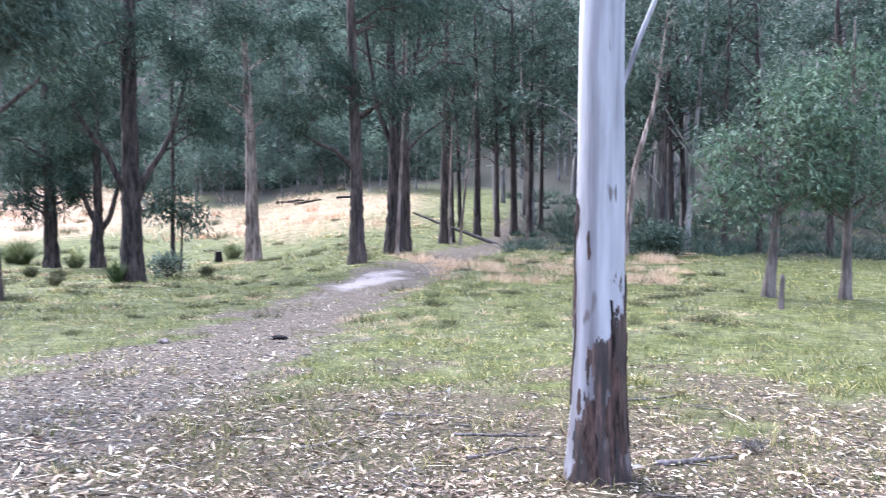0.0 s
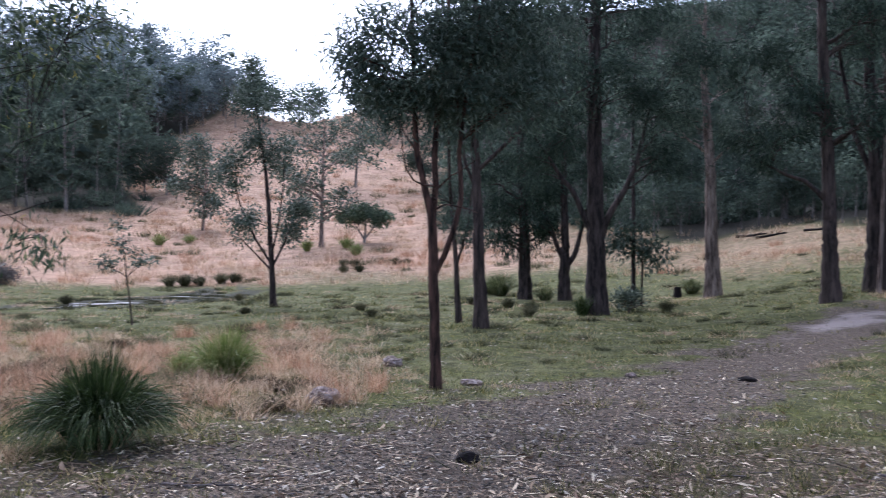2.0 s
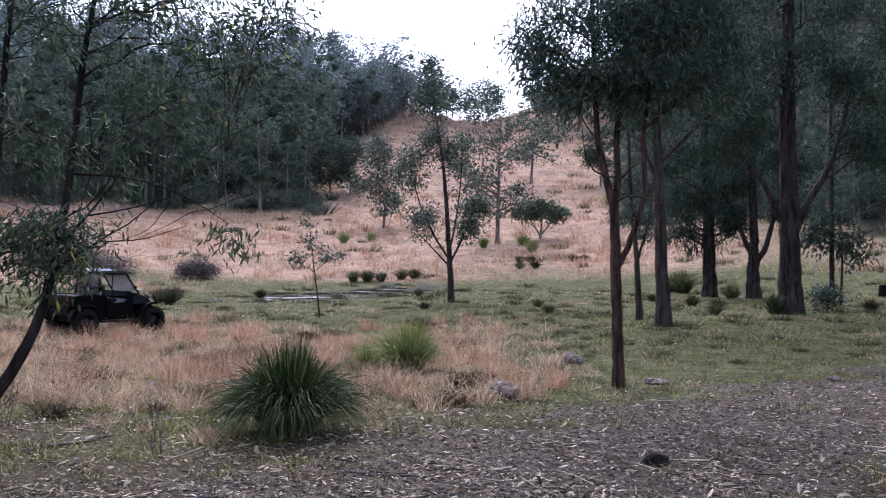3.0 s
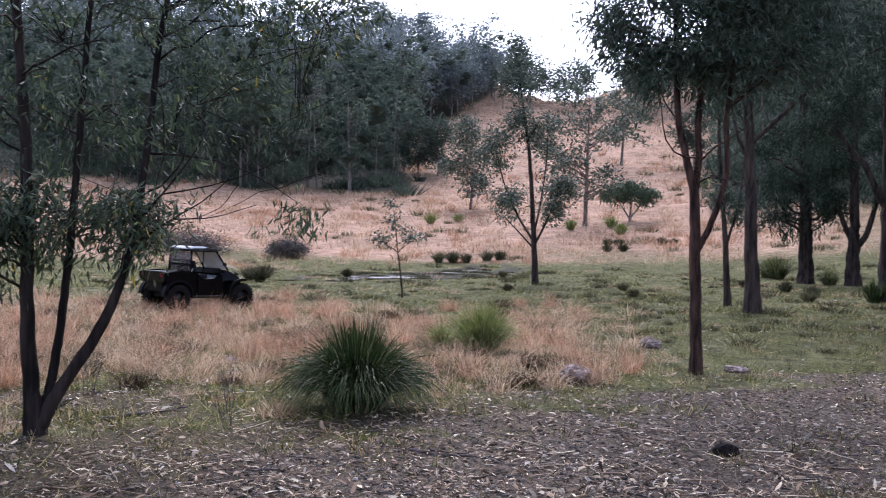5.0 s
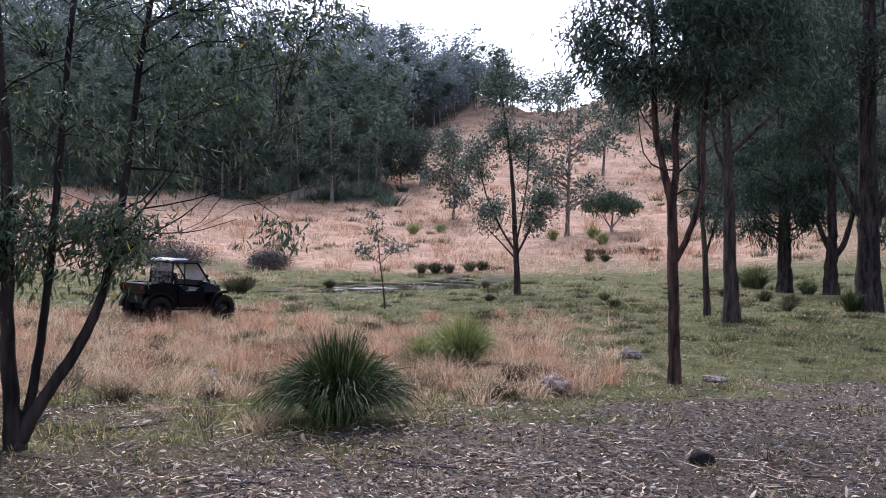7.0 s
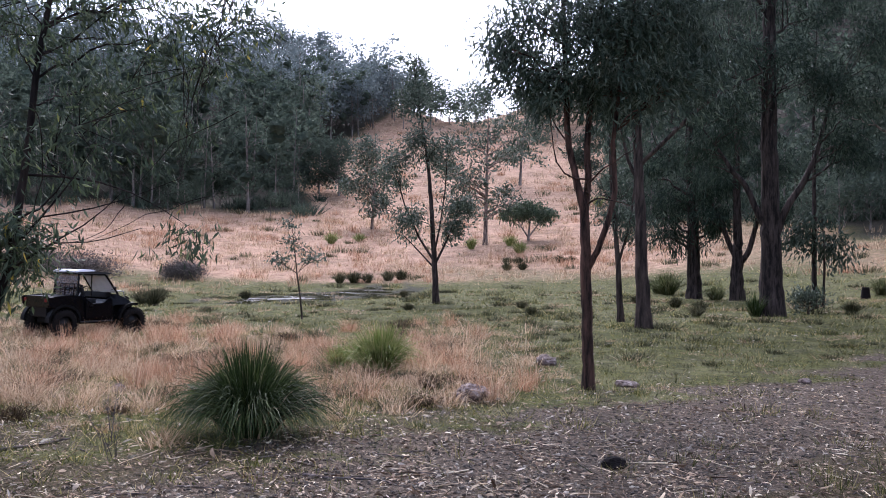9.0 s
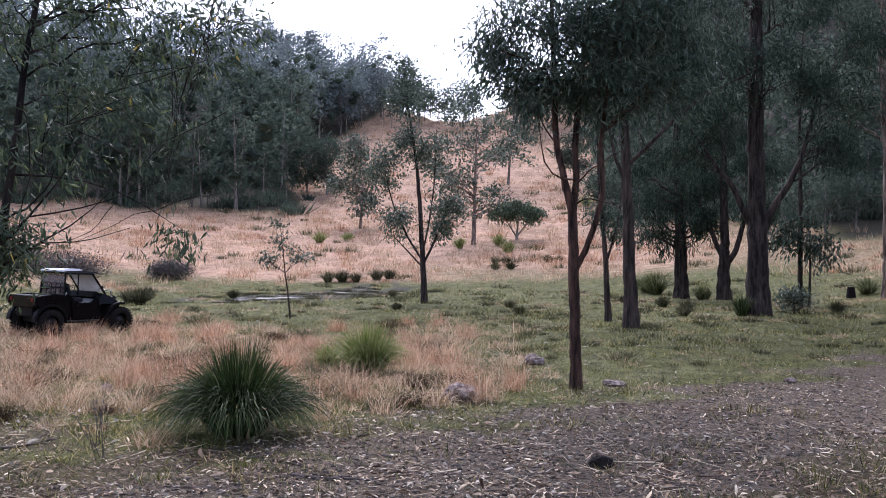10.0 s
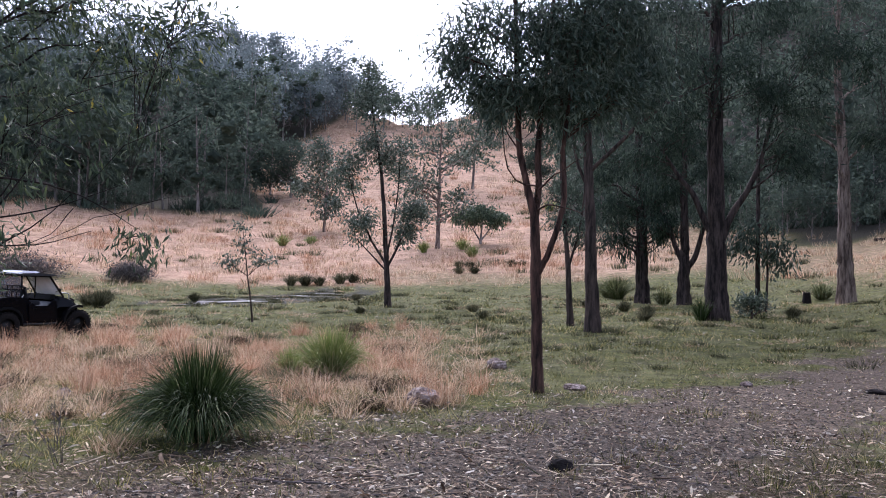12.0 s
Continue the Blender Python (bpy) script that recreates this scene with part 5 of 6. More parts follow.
def lay_litter():
    rng = np.random.default_rng(501)
    p, r = spots(92000, -36, 95, 4.2, 19, rng, litter_density)
    p2, r2 = spots(9000, 95, 324, 0.6, 10, rng, litter_density)
    p3, r3 = spots(9000, -36, 95, 1.0, 4.3, rng, litter_density)
    p = np.concatenate([p, p2, p3])
    p[:, 2] += rng.uniform(0.004, 0.028, len(p))
    ln, pale = np.clip(0.046 * np.exp(rng.normal(0, 0.4, len(p))), 0.018, 0.12), rng.random(len(p)) < 0.05 + 0.11 * smooth(20, 42, np.degrees(np.arctan2(-p[:, 0], p[:, 1])))
    strew("leaf_litter", "brown and grey fallen gum leaves on the dirt", p[~pale], ln[~pale], rng)
    strew("bleached_leaf_litter", "bleached fallen gum leaves on the dirt", p[pale], ln[pale], rng, 0.4, LITTER_PALE)
    p, r = spots(42000, -36, 95, 4.2, 12, rng, litter_density)
    p[:, 2] += rng.uniform(0.002, 0.008, len(p))
    strew("leaf_crumbs", "broken bits of leaf and bark trodden into the dirt", p, rng.uniform(0.015, 0.045, len(p)), rng, 0.3)
    p, r = spots(8000, -36, 80, 8, 45, rng, lambda x, y: (1 - mask_dry(x, y)) * (0.25 + 0.75 * smooth(-0.2, 0.5, lump(x, y, 5.0, 52))))
    p[:, 2] += rng.uniform(0.03, 0.07, len(p))
    strew("leaves_on_grass", "pale fallen leaves caught in the short grass", p, rng.uniform(0.045, 0.09, len(p)) * np.maximum(1, r / 16) ** 0.7, rng, 0.5, LITTER_PALE)
    p, r = spots(1500, -36, 95, 4.4, 13, rng, litter_density)
    a = rng.uniform(0, 6.28, len(p))
    p[:, 2] += 0.015
    strips = blades(p, np.stack([np.cos(a), np.sin(a), rng.normal(0.03, 0.05, len(p))], 1), rng.uniform(0.08, 0.32, len(p)), rng.uniform(0.005, 0.014, len(p)), rng, 0.0, 3)
    tagged(new("bark_shreds", mesh_quads("bark_shreds", *strips, LITTER)), "curled shreds of shed bark in the litter", "bark", kind="stuff")
    bits, p = [], spots(2000, -36, 95, 4.6, 15, rng, litter_density)[0]
    for c in p:
        a = rng.uniform(0, 6.28)
        q = wander(c + np.array([0, 0, 0.01]), (np.cos(a), np.sin(a), 0.02), rng.uniform(0.1, 0.5), 4, rng, 0.1)
        q[:, 2] = ground_z(q[:, 0], q[:, 1]) + 0.008
        bits.append(tube(q, np.linspace(rng.uniform(0.003, 0.008), 0.002, 5), 5))
    half = len(bits) // 2
    tagged(new("fallen_twigs", mesh_quads("fallen_twigs", *merge(bits[:half]), TWIG)), "thin grey fallen twigs in the litter", "twigs", kind="stuff")
    tagged(new("bleached_twigs", mesh_quads("bleached_twigs", *merge(bits[half:]), LITTER)), "pale stripped twigs and bark shreds", "twigs", kind="stuff")


lay_litter()


def lay_gravel():
    rng = np.random.default_rng(511)
    p, r = spots(34000, -30, 95, 4.2, 14, rng, mask_track)
    n = len(p)
    s = rng.uniform(0.006, 0.02, n)[:, None, None] * rng.uniform(0.6, 1.3, (n, 1, 3)) * np.array([1, 1, 0.6])
    a = rng.uniform(0, 6.28, n)
    c, w = np.cos(a)[:, None], np.sin(a)[:, None]
    base = np.array([(-1, -1, -0.4), (1, -1, -0.4), (1, 1, -0.4), (-1, 1, -0.4), (-0.6, -0.6, 0.9), (0.5, -0.7, 1.0), (0.6, 0.6, 0.8), (-0.6, 0.5, 1.0)])
    v = base[None] * s + rng.normal(0, 0.12, (n, 8, 3)) * s
    v = np.stack([v[..., 0] * c - v[..., 1] * w, v[..., 0] * w + v[..., 1] * c, v[..., 2]], -1) + p[:, None]
    f = np.array([(4, 5, 6, 7), (0, 1, 5, 4), (1, 2, 6, 5), (2, 3, 7, 6), (3, 0, 4, 7)])
    q = (np.arange(n)[:, None, None] * 8 + f[None]).reshape(-1, 4)
    tagged(new("gravel", mesh_quads("gravel", v.reshape(-1, 3), q, STONES, False)), "small purplish-grey stones pressed into the track", "gravel", kind="stuff")


lay_gravel()


# ---- fallen wood, stumps, rocks, water ----
def fallen(name, x, y, turn, length, r, mat, label, seed, forks=1):
    rng = np.random.default_rng(seed)
    ob = thing(name, x, y, label, "fallen branch", turn=turn)
    p = wander((0, 0, r * 0.8), (1, 0, 0.0), length, 8, rng, 0.16)
    p[:, 2] = [gz(*(ob.matrix_world @ Vector(q)).xy) - ob.location.z + r * 0.7 for q in p]
    part("branch", mesh_quads("branch", *tube(p, np.linspace(r, r * 0.4, 9), 9, 0.08, rng), mat), ob)
    for k in range(forks):
        j = 3 + k * 2
        q = wander(p[j], (0.8, rng.choice([-0.6, 0.6]), 0.15), length * 0.35, 5, rng, 0.12)
        part("side_twig", mesh_quads("side_twig", *tube(q, np.linspace(r * 0.5, 0.003, 6), 6), mat), ob)


fallen("fallen_branch", 1.5, 5.75, -5, 0.7, 0.024, TWIG, "grey fallen branch in litter beside the gum", 1)
fallen("fallen_branch", -1.05, 6.1, 20, 0.55, 0.014, TWIG, "thin grey stick on dry leaves", 2)
fallen("fallen_branch", 0.1, 6.6, 25, 0.9, 0.013, TWIG, "thin grey stick on dry leaves", 3)
fallen("fallen_branch", -0.5, 7.3, 8, 0.8, 0.013, TWIG, "thin grey stick on dry leaves", 4)
fallen("fallen_branch", 0.2, 5.9, 40, 0.6, 0.015, TWIG, "thin grey stick on dry leaves", 5)
fallen("fallen_branch", 1.6, 7.9, -8, 0.9, 0.016, TWIG, "thin grey stick on green grass", 6)
fallen("fallen_branch", -5.0, 4.1, 30, 0.8, 0.012, TWIG, "thin dark stick on the track", 7)
fallen("fallen_branch", -7.5, 2.1, 160, 0.9, 0.022, CHAR, "dark broken branch at the foot of a tree", 8, 2)
fallen("fallen_branch", -7.2, 2.6, 80, 0.8, 0.018, TWIG, "grey stick in the litter", 9, 2)
fallen("fallen_log", -13.4, 74.5, 5, 2.6, 0.13, CHAR, "dark fallen timber heaped before the forest", 11, 3)
fallen("fallen_log", -9.8, 75.5, -12, 2.4, 0.12, CHAR, "dark fallen timber heaped before the forest", 12, 3)
fallen("fallen_log", -15.4, 76.5, 18, 2.5, 0.14, CHAR, "dark fallen timber heaped before the forest", 13, 3)
log = thing("fallen_log", 2.8, 46.0, "grey dead trunk leaning among the forest stems", "fallen log")
part("trunk", mesh_quads("trunk", *tube([(0, 0, -0.05), (-1.5, 0.15, 0.5), (-3.1, 0.3, 1.05), (-4.6, 0.5, 1.65)], [0.1, 0.09, 0.075, 0.05], 10, 0.05, np.random.default_rng(14)), TWIG), log)
for k, (x, y, lean) in enumerate([(0.25, 44.6, -0.05), (-2.0, 35.0, 0.03), (4.6, 47.4, 0.02), (0.75, 44.9, 0.06), (7.6, 47.0, 0.0)]):
    tree("slender_gum_tree", x, y, *auto(9 + k % 3, 0.075, 90 + k, 0.55, 0.1, 3, 6, lean), 90 + k, "thin pale gum stem among dark forest trunks", BARK_PALE, LEAF_GUM, leaf_l=0.32, leaf_w=0.06, per_tip=24, clump=0.3, bare=3)


def lumpy(name, x, y, sx, sy, sz, mat, label, category, seed, sink=0.25, turn=0.0):
    bm = bmesh.new()
    bmesh.ops.create_icosphere(bm, subdivisions=4, radius=1)
    off = Vector((seed * 3.1, seed * 1.7, seed))
    for v in bm.verts:
        n = v.co.normalized()
        k = 1 + 0.28 * noise.noise(n * 1.3 + off) + 0.12 * noise.noise(n * 3.5 + off) + 0.05 * noise.noise(n * 9 + off)
        v.co = Vector((n.x * sx, n.y * sy, n.z * sz)) * k
    me = bpy.data.meshes.new(name)
    bm.to_mesh(me)
    bm.free()
    me.materials.append(mat)
    ob = new(name, me)
    ob.matrix_world = pose(x, y, gz(x, y) + sz * (1 - 2 * sink) * 0.9, 0, 0, turn)
    return tagged(ob, label, category)


lumpy("rock", -6.35, 7.7, 0.2, 0.17, 0.13, ROCK, "mottled purple-grey rock at the track's edge", "rock", 1, turn=40)
lumpy("rock", -7.88, 11.45, 0.17, 0.14, 0.11, ROCK, "pale grey rock in the grass", "rock", 2)
lumpy("rock", -5.66, 10.1, 0.15, 0.12, 0.06, ROCK, "flat pale rock beside a slim trunk", "rock", 3)
lumpy("rock", -4.2, 12.6, 0.09, 0.08, 0.05, ROCK, "small dark rock on the verge", "rock", 4)
lumpy("rock", -7.6, 6.4, 0.08, 0.07, 0.05, ROCK, "small pale rock in the litter", "rock", 5)
lumpy("rock", -9.9, 5.2, 0.1, 0.08, 0.06, ROCK, "small pale rock in dry grass", "rock", 6)
lumpy("clod", -3.5, 6.05, 0.1, 0.075, 0.06, CHAR, "dark charred clod lying on the track", "clod", 7, turn=20)
lumpy("clod", -2.6, 13.3, 0.13, 0.1, 0.05, CHAR, "dark clod on the verge of the track", "clod", 8)


def stump(x, y, h, r, mat, label, seed, lean=0.0):
    rng = np.random.default_rng(seed)
    p = np.array([(0, 0, -0.1), (lean * h * 0.3, 0, h * 0.4), (lean * h * 0.8, 0, h * 0.85), (lean * h, 0, h), (lean * h, 0, h - 0.02)])
    ob = thing("stump", x, y, label, "tree stump", turn=math.degrees(math.atan2(-x, y)))
    part("wood", mesh_quads("wood", *tube(p, [r * 1.35, r, r * 0.92, r * 0.85, 0.01], 12, 0.1, rng), mat), ob)


stump(-12.29, 45.69, 0.55, 0.2, CHAR, "short dark stump on green grass", 1)
stump(-10.9, 47.5, 0.4, 0.16, CHAR, "low dark stump behind another", 2)
stump(6.94, 17.37, 0.72, 0.05, BARK_MID, "reddish broken stump leaning in grass", 3, 0.05)
stump(-10.2, 2.3, 0.2, 0.12, CHAR, "low charred stump in the litter", 4)


def weed(x, y, h, n, mat, label, seed, spread=0.16):
    rng = np.random.default_rng(seed)
    ob = thing("weed", x, y, label, "weed")
    for k in range(n):
        p = wander(np.append(rng.normal(0, 0.03, 2), -0.02), (rng.normal(0, spread), rng.normal(0, spread), 1), h * rng.uniform(0.6, 1.1), 6, rng, 0.08)
        part("stalk", mesh_quads("stalk", *tube(p, np.linspace(0.004, 0.0015, 7), 5), mat), ob)
        i = rng.integers(3, 7, 16)
        d = rng.normal(0, 0.5, (16, 3)) + np.array([0, 0, 0.8])
        tagged(part("seed_heads", mesh_quads("seed_heads", *leaves(p[i] + rng.normal(0, 0.012, (16, 3)), d, 0.04, 0.007, rng), mat, False), ob), kind="stuff")


weed(-6.78, 3.5, 0.52, 5, SHRUB_GREY, "dark dead weed stalks beside the track", 1)
weed(-6.3, 3.3, 0.35, 4, SHRUB_GREY, "dark dead weed stalks beside the track", 2)
weed(-8.3, 2.9, 0.5, 5, SHRUB_GREY, "dead weed stalks under the young tree", 3)
weed(2.34, 6.15, 0.14, 14, SHRUB_GREY, "low grey-blue weed cushion in leaf litter", 4, 0.8)


def puddle(x, y, half_w, half_l, turn, seed):
    n, v = 60, [(0, 0, 0)]
    for k in range(n):
        a = 6.2832 * k / n
        r = 1 + 0.25 * math.sin(3 * a + seed) + 0.2 * math.sin(7 * a + 2 * seed) + 0.12 * math.sin(13 * a + 2)
        v.append((half_w * r * math.cos(a), half_l * r * math.sin(a), 0))
    me = bpy.data.meshes.new("puddle")
    me.from_pydata(v, [], [(0, 1 + k, 1 + (k + 1) % n) for k in range(n)])
    me.materials.append(WATER)
    ob = new("puddle", me)
    ob.matrix_world = pose(x, y, gz(x, y) + 0.012, 0, 0, turn)
    tagged(ob, "shallow muddy pool reflecting the bright sky", "water", kind="structure")


for k, (x, y, w, l) in enumerate([(-36.4, 26.6, 0.7, 1.1), (-36.9, 28.9, 0.9, 1.5), (-38.3, 30.4, 0.5, 0.9), (-38.2, 33.0, 0.5, 0.9), (-39.9, 36.4, 0.4, 0.9), (-35.2, 29.6, 0.35, 0.8), (-40.8, 39.2, 0.4, 0.8), (-37.6, 27.4, 0.4, 0.6), (-35.6, 25.2, 0.4, 0.9)]):
    puddle(x, y, w, l, 17 + 20 * k, k)


# ---- utility vehicle parked in the dry grass ----
TINTED = plain("tinted_screen", (0.2, 0.21, 0.24), 0.2)
TINTED.node_tree.nodes["Principled BSDF"].inputs["Transmission Weight"].default_value = 0.6
LENS_RED = plain("dull_red_lens", (0.16, 0.012, 0.012), 0.35)


def solid(name, bm, mat, parent, bevel=0.0, label=""):
    if bevel:
        bmesh.ops.bevel(bm, geom=bm.edges[:], offset=bevel, segments=2, affect="EDGES", profile=0.6)
    bmesh.ops.recalc_face_normals(bm, faces=bm.faces[:])
    me = bpy.data.meshes.new(name)
    bm.to_mesh(me)
    bm.free()
    me.materials.append(mat)
    return part(name, me, parent, label)


def extrude(profile, x0, x1, taper=0.0):
    """A (y, z) outline drawn out from x0 to x1; the top drawn in by taper."""
    bm = bmesh.new()
    zs = [z for _, z in profile]
    lo, hi = min(zs), max(zs)
    rows = []
    for x in (x0, x1):
        c = (x0 + x1) / 2
        rows.append([bm.verts.new((x - math.copysign(taper, x - c) * (z - lo) / (hi - lo + 1e-6), y, z)) for y, z in profile])
    bm.faces.new(rows[0])
    bm.faces.new(rows[1][::-1])
    n = len(profile)
    for i in range(n):
        j = (i + 1) % n
        bm.faces.new((rows[0][j], rows[0][i], rows[1][i], rows[1][j]))
    return bm


def box(cx, cy, cz, sx, sy, sz):
    return extrude([(cy - sy / 2, cz - sz / 2), (cy + sy / 2, cz - sz / 2), (cy + sy / 2, cz + sz / 2), (cy - sy / 2, cz + sz / 2)], cx - sx / 2, cx + sx / 2)


def lathe(profile, cx, cy, cz, n=28):
    """A ring about the x axis through (cx, cy, cz) from (x, radius) rows."""
    p = np.array(profile)
    a = np.linspace(0, 2 * np.pi, n, endpoint=False)
    v = np.stack([np.repeat(p[:, 0:1], n, 1) + cx, p[:, 1:2] * np.cos(a) + cy, p[:, 1:2] * np.sin(a) + cz], -1).reshape(-1, 3)
    i, j = np.meshgrid(np.arange(len(p) - 1), np.arange(n), indexing="ij")
    q = np.stack([i * n + j, i * n + (j + 1) % n, (i + 1) * n + (j + 1) % n, (i + 1) * n + j], -1).reshape(-1, 4)
    return v, q


def rod(pts, r, mat, parent, name="bar", label=""):
    p = [np.array(pts[0], float)]
    for a, b in zip(pts[:-1], pts[1:]):
        for t in (0.15, 0.5, 0.85, 1.0):
            p.append(np.array(a) * (1 - t) + np.array(b) * t)
    return part(name, mesh_quads(name, *tube(np.array(p), np.full(len(p), r), 8), mat), parent, label)


def utility_vehicle(x, y, turn):
    ob = thing("utility_vehicle", x, y, "black two-seat off-road utility vehicle parked in grass", "vehicle", turn=turn)
    body = solid("body", extrude([(-0.6, 0.32), (0.62, 0.32), (0.68, 0.62), (0.66, 0.98), (0.54, 1.06), (0.4, 0.92), (0.28, 0.84), (-0.18, 0.84), (-0.34, 0.94), (-0.44, 1.08), (-0.6, 1.1), (-0.66, 0.7)], -0.72, 0.72, 0.03), PAINT, ob, 0.02)
    hood = solid("hood", extrude([(0.55, 0.7), (0.78, 0.84), (1.26, 0.84), (1.46, 0.72), (1.5, 0.82), (1.42, 0.93), (1.2, 1.03), (0.9, 1.12), (0.55, 1.17)], -0.72, 0.72, 0.2), PAINT, ob, 0.025)
    bed = solid("cargo_bed", extrude([(-1.5, 0.78), (-0.62, 0.78), (-0.62, 1.08), (-1.5, 1.08), (-1.5, 1.04), (-0.68, 1.04), (-0.68, 0.84), (-1.5, 0.84)], -0.68, 0.68), PLASTIC, ob)
    for s in (-1, 1):
        solid("side_wall", extrude([(-1.54, 0.86), (-1.44, 0.78), (-1.36, 0.74), (-1.02, 0.8), (-0.72, 0.7), (-0.6, 0.55), (-0.55, 0.56), (-0.56, 1.0), (-0.7, 1.1), (-0.98, 1.13), (-1.3, 1.09), (-1.56, 1.06)], s * 0.7 - 0.05, s * 0.7 + 0.05), PAINT, bed, 0.015)
    gate = solid("tailgate", box(0, -1.5, 0.94, 1.34, 0.05, 0.3), PAINT, bed, 0.012)
    solid("underbody", box(0, 0, 0.42, 0.9, 2.5, 0.16), PLASTIC, ob, 0.03)
    solid("rear_frame", box(0, -1.02, 0.68, 0.86, 0.86, 0.34), PLASTIC, ob, 0.03)
    solid("front_frame", box(0, 1.08, 0.68, 0.86, 0.66, 0.4), PLASTIC, ob, 0.03)
    for s in (-1, 1):
        door = solid("door", extrude([(-0.42, 0.46), (0.5, 0.46), (0.56, 0.9), (0.46, 0.93), (0.28, 0.86), (-0.18, 0.86), (-0.34, 0.96), (-0.45, 0.9)], s * 0.735 - 0.02, s * 0.735 + 0.02), PAINT, ob, 0.012)
        solid("door_handle", box(s * 0.762, -0.22, 0.8, 0.02, 0.14, 0.03), PLASTIC, door, 0.005)
        rod([(s * 0.78, -0.65, 0.38), (s * 0.78, 0.62, 0.38)], 0.025, ALLOY, ob, "side_step", "dull dark side step")
        for yy, nm in ((0.98, "front_mudguard"), (-1.08, "rear_mudguard")):
            arch = [(yy + 0.47 * math.cos(math.radians(a)), 0.4 + 0.47 * math.sin(math.radians(a))) for a in range(75 if yy > 0 else 0, 181, 15)]
            inner = [(yy + 0.41 * math.cos(math.radians(a)), 0.4 + 0.4 * math.sin(math.radians(a))) for a in range(180, 74 if yy > 0 else -1, -15)]
            solid(nm, extrude(arch + inner, s * 0.68 - 0.1, s * 0.68 + 0.08), PLASTIC, ob)
            tyre = [(-0.13, 0.19), (-0.14, 0.27), (-0.125, 0.33), (-0.08, 0.355), (0, 0.362), (0.08, 0.355), (0.125, 0.33), (0.14, 0.27), (0.13, 0.19)]
            wheel = new("wheel")
            wheel.parent = ob
            part("tyre", mesh_quads("tyre", *lathe(tyre, s * 0.66, yy, 0.36), RUBBER), wheel)
            rim = [(-0.1, 0.195), (s * 0.02, 0.18), (s * 0.05, 0.1), (s * 0.09, 0.06), (s * 0.1, 0.005)]
            part("rim", mesh_quads("rim", *lathe(rim, s * 0.66, yy, 0.36, 20), ALLOY), wheel)
            bm = bmesh.new()
            for k in range(26):
                a = 6.2832 * k / 26
                for side in (-0.075, 0.075):
                    m = Matrix.Translation((s * 0.66 + side, yy + 0.362 * math.cos(a + side), 0.36 + 0.362 * math.sin(a + side))) @ Matrix.Rotation(a + side, 4, "X") @ Matrix.Diagonal((0.1, 0.022, 0.045, 1))
                    bmesh.ops.create_cube(bm, size=1, matrix=m)
            solid("tread", bm, RUBBER, wheel)
            rod([(s * 0.2, yy, 0.42), (s * 0.56, yy, 0.36)], 0.03, PLASTIC, ob, "suspension_arm")
            rod([(s * 0.42, yy, 0.46), (s * 0.36, yy - 0.05, 0.86)], 0.035, STEEL, ob, "shock_absorber")
    # roll cage, roof, screens
    for s in (-1, 1):
        rod([(s * 0.66, 0.92, 1.1), (s * 0.6, 0.42, 1.82), (s * 0.6, -0.62, 1.84), (s * 0.64, -0.68, 1.05)], 0.034, PAINT, ob, "roll_bar")
        rod([(s * 0.62, -0.15, 1.08), (s * 0.6, -0.12, 1.83)], 0.022, PAINT, ob, "roll_bar")
    for yy, z in ((0.42, 1.82), (-0.62, 1.84), (-0.66, 1.35)):
        rod([(-0.61, yy, z), (0.61, yy, z)], 0.025, PAINT, ob, "cross_bar")
    roof = solid("roof", extrude([(-0.74, 1.84), (0.62, 1.83), (0.72, 1.84), (0.5, 1.9), (0.0, 1.935), (-0.6, 1.925), (-0.76, 1.88)], -0.68, 0.68, 0.05), PLASTIC, ob, 0.012, "black roof with a sky-lit pale top")
    # pale skin painted as sky light on the rear of the roof
    solid("roof_skin", extrude([(-0.74, 1.9), (0.0, 1.94), (0.02, 1.96), (-0.1, 1.995), (-0.55, 1.995), (-0.74, 1.94)], -0.64, 0.64, 0.06), ROOF_PALE, roof, 0, "pale roof top with sky light put into its colour")
    solid("windscreen", extrude([(0.88, 1.16), (0.895, 1.16), (0.44, 1.8), (0.425, 1.8)], -0.6, 0.6, 0.03), GLASS, ob, 0, "windscreen with bright sky put into its colour")
    solid("rear_screen", extrude([(-0.67, 1.12), (-0.66, 1.12), (-0.63, 1.8), (-0.64, 1.8)], -0.58, 0.58), TINTED, ob, 0, "dark tinted rear screen")
    for k in range(5):
        xx = -0.48 + 0.24 * k
        rod([(xx, -0.72, 1.1), (xx, -0.7, 1.5)], 0.014, PAINT, ob, "rack_bar")
    rod([(-0.6, -0.71, 1.5), (0.6, -0.71, 1.5)], 0.016, PAINT, ob, "rack_bar")
    rod([(-0.6, -0.72, 1.3), (0.6, -0.72, 1.3)], 0.014, PAINT, ob, "rack_bar")
    for s in (-1, 1):
        seat = new("seat")
        seat.parent = ob
        solid("cushion", box(s * 0.32, -0.12, 0.94, 0.48, 0.46, 0.14), SEAT, seat, 0.04)
        solid("backrest", extrude([(-0.42, 0.98), (-0.28, 0.98), (-0.38, 1.38), (-0.48, 1.38)], s * 0.32 - 0.22, s * 0.32 + 0.22), SEAT, seat, 0.035)
        solid("headrest", box(s * 0.32, -0.45, 1.46, 0.2, 0.08, 0.12), SEAT, seat, 0.03)
        mirror = new("mirror")
        mirror.parent = ob
        rod([(s * 0.66, 0.62, 1.28), (s * 0.84, 0.6, 1.34)], 0.012, PLASTIC, mirror, "stalk")
        solid("housing", box(s * 0.88, 0.58, 1.36, 0.14, 0.05, 0.1), PLASTIC, mirror, 0.015)
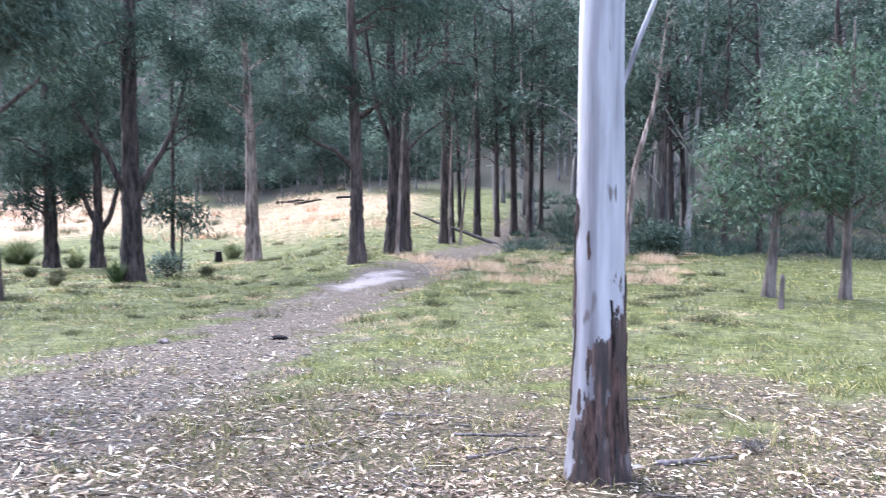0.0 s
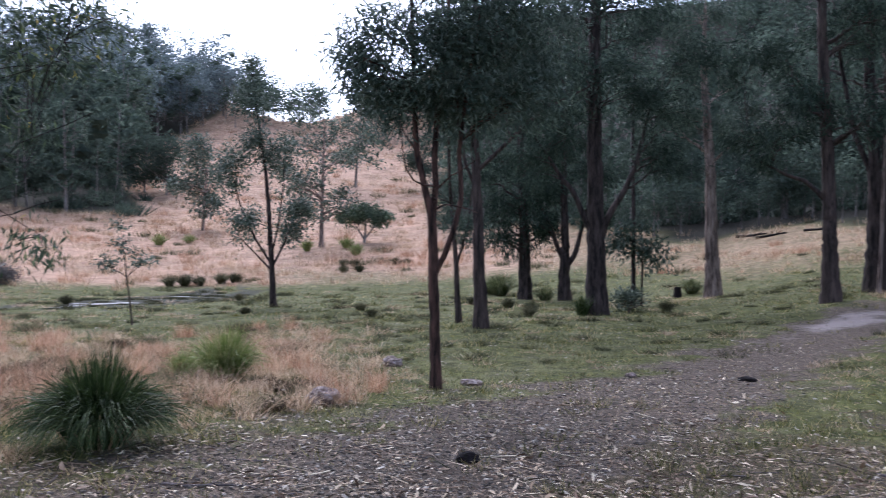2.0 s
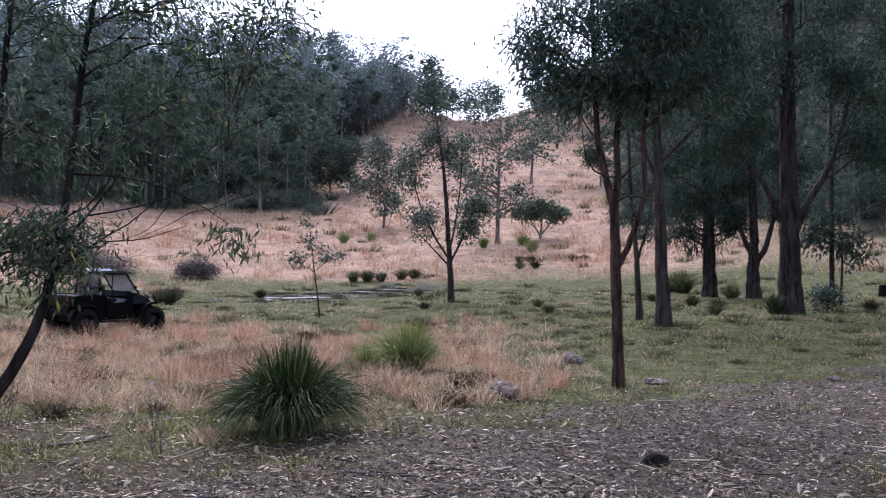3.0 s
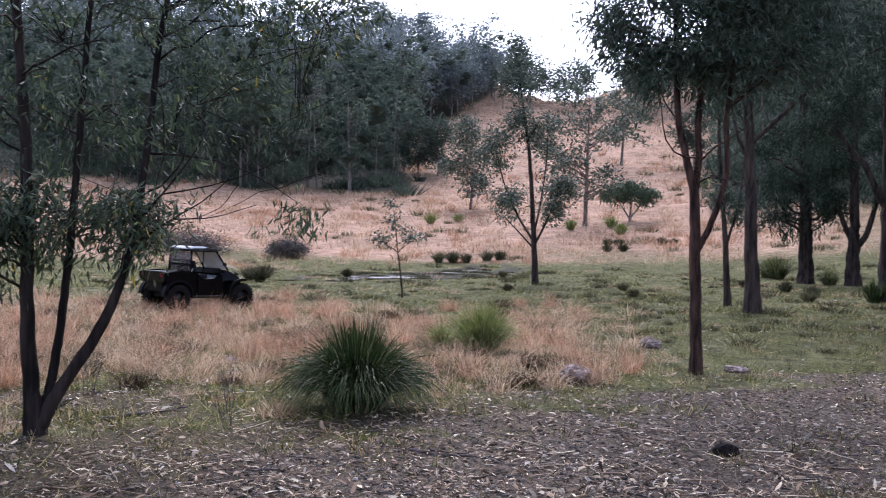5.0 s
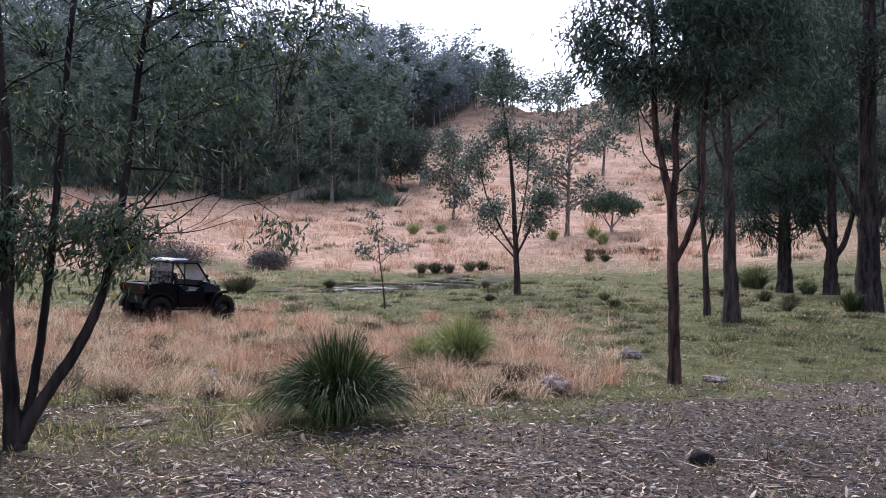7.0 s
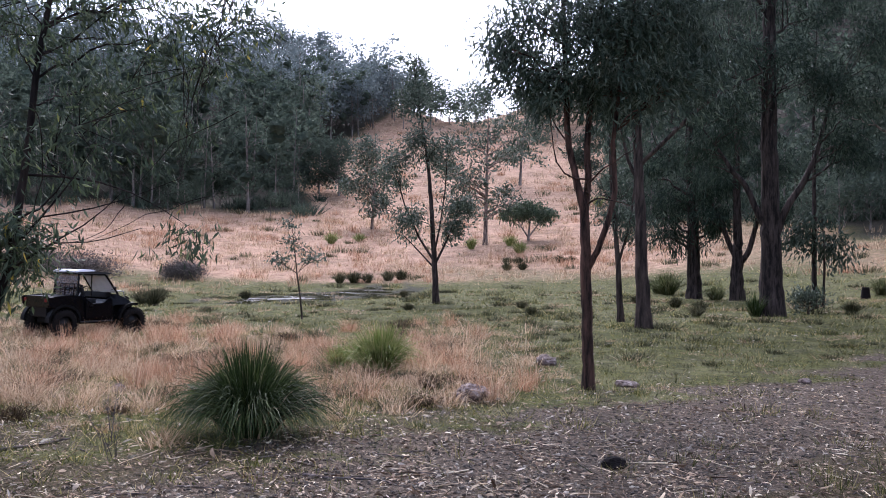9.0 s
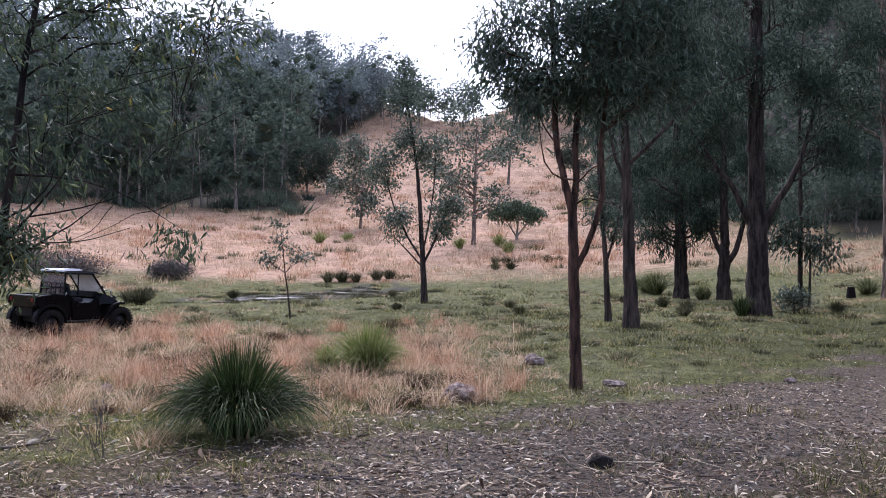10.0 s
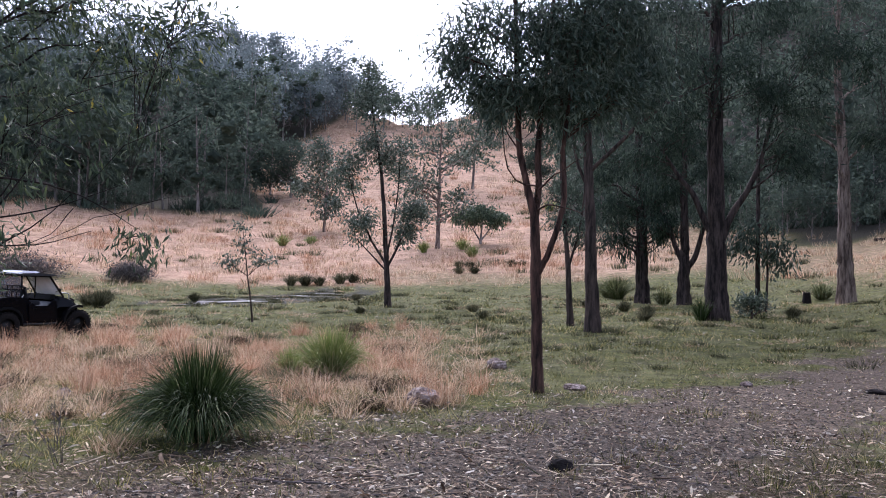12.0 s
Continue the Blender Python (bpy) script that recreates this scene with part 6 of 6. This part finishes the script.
        lamp = solid("headlight", box(s * 0.42, 1.42, 0.9, 0.22, 0.06, 0.1), GLASS, ob, 0.02)
        solid("tail_light", box(s * 0.56, -1.53, 0.98, 0.12, 0.03, 0.09), LENS_RED, ob, 0.006, "dull red tail light")
    wheel_ring = [(-0.16 * math.cos(a) - 0.32, 0.3 + 0.07 * math.sin(a), 1.24 + 0.14 * math.sin(a)) for a in np.linspace(0, 6.283, 14)]
    rod(wheel_ring, 0.014, PLASTIC, ob, "steering_wheel")
    solid("dashboard", extrude([(0.42, 1.02), (0.66, 1.02), (0.66, 1.2), (0.5, 1.2)], -0.6, 0.6), PLASTIC, ob, 0.02)
    # front rack and bumper
    for s in (-1, 1):
        rod([(s * 0.34, 0.78, 1.2), (s * 0.36, 0.84, 1.27), (s * 0.38, 1.36, 1.2), (s * 0.36, 1.4, 1.02)], 0.016, STEEL, ob, "front_rack_rail")
        rod([(s * 0.4, 1.4, 0.6), (s * 0.42, 1.54, 0.72), (s * 0.42, 1.52, 1.0), (s * 0.36, 1.4, 1.05)], 0.022, PAINT, ob, "bumper_upright")
    for yy, z in ((0.86, 1.27), (1.05, 1.24), (1.2, 1.22), (1.36, 1.2)):
        rod([(-0.38, yy, z), (0.38, yy, z)], 0.012, STEEL, ob, "front_rack_bar")
    rod([(-0.46, 1.54, 0.74), (0.46, 1.54, 0.74)], 0.022, PAINT, ob, "bumper_bar")
    rod([(-0.46, 1.53, 0.98), (0.46, 1.53, 0.98)], 0.02, PAINT, ob, "bumper_bar")
    rod([(0.7, -0.62, 1.2), (0.72, -0.75, 1.0), (0.73, -1.0, 0.92), (0.72, -1.4, 1.0)], 0.01, STRAP, ob, "tie_down_strap", "pale strap over the cargo side")
    # short nose: the cab and hood are drawn back, the wheels stay out at the corners
    for o in ob.children_recursive:
        if o.type == "MESH" and o.parent.name.split(".")[0] != "wheel" and o.name.split(".")[0] not in ("front_mudguard", "suspension_arm", "shock_absorber"):
            for v in o.data.vertices:
                if v.co.y > -0.7:
                    v.co.y = -0.7 + (v.co.y + 0.7) * 0.76
    # low cab: everything above the waist is drawn down
    for o in ob.children_recursive:
        if o.type == "MESH":
            for v in o.data.vertices:
                if v.co.z > 1.08:
                    v.co.z = 1.08 + (v.co.z - 1.08) * 0.8
    return ob


utility_vehicle(-23.69, 11.47, 4)
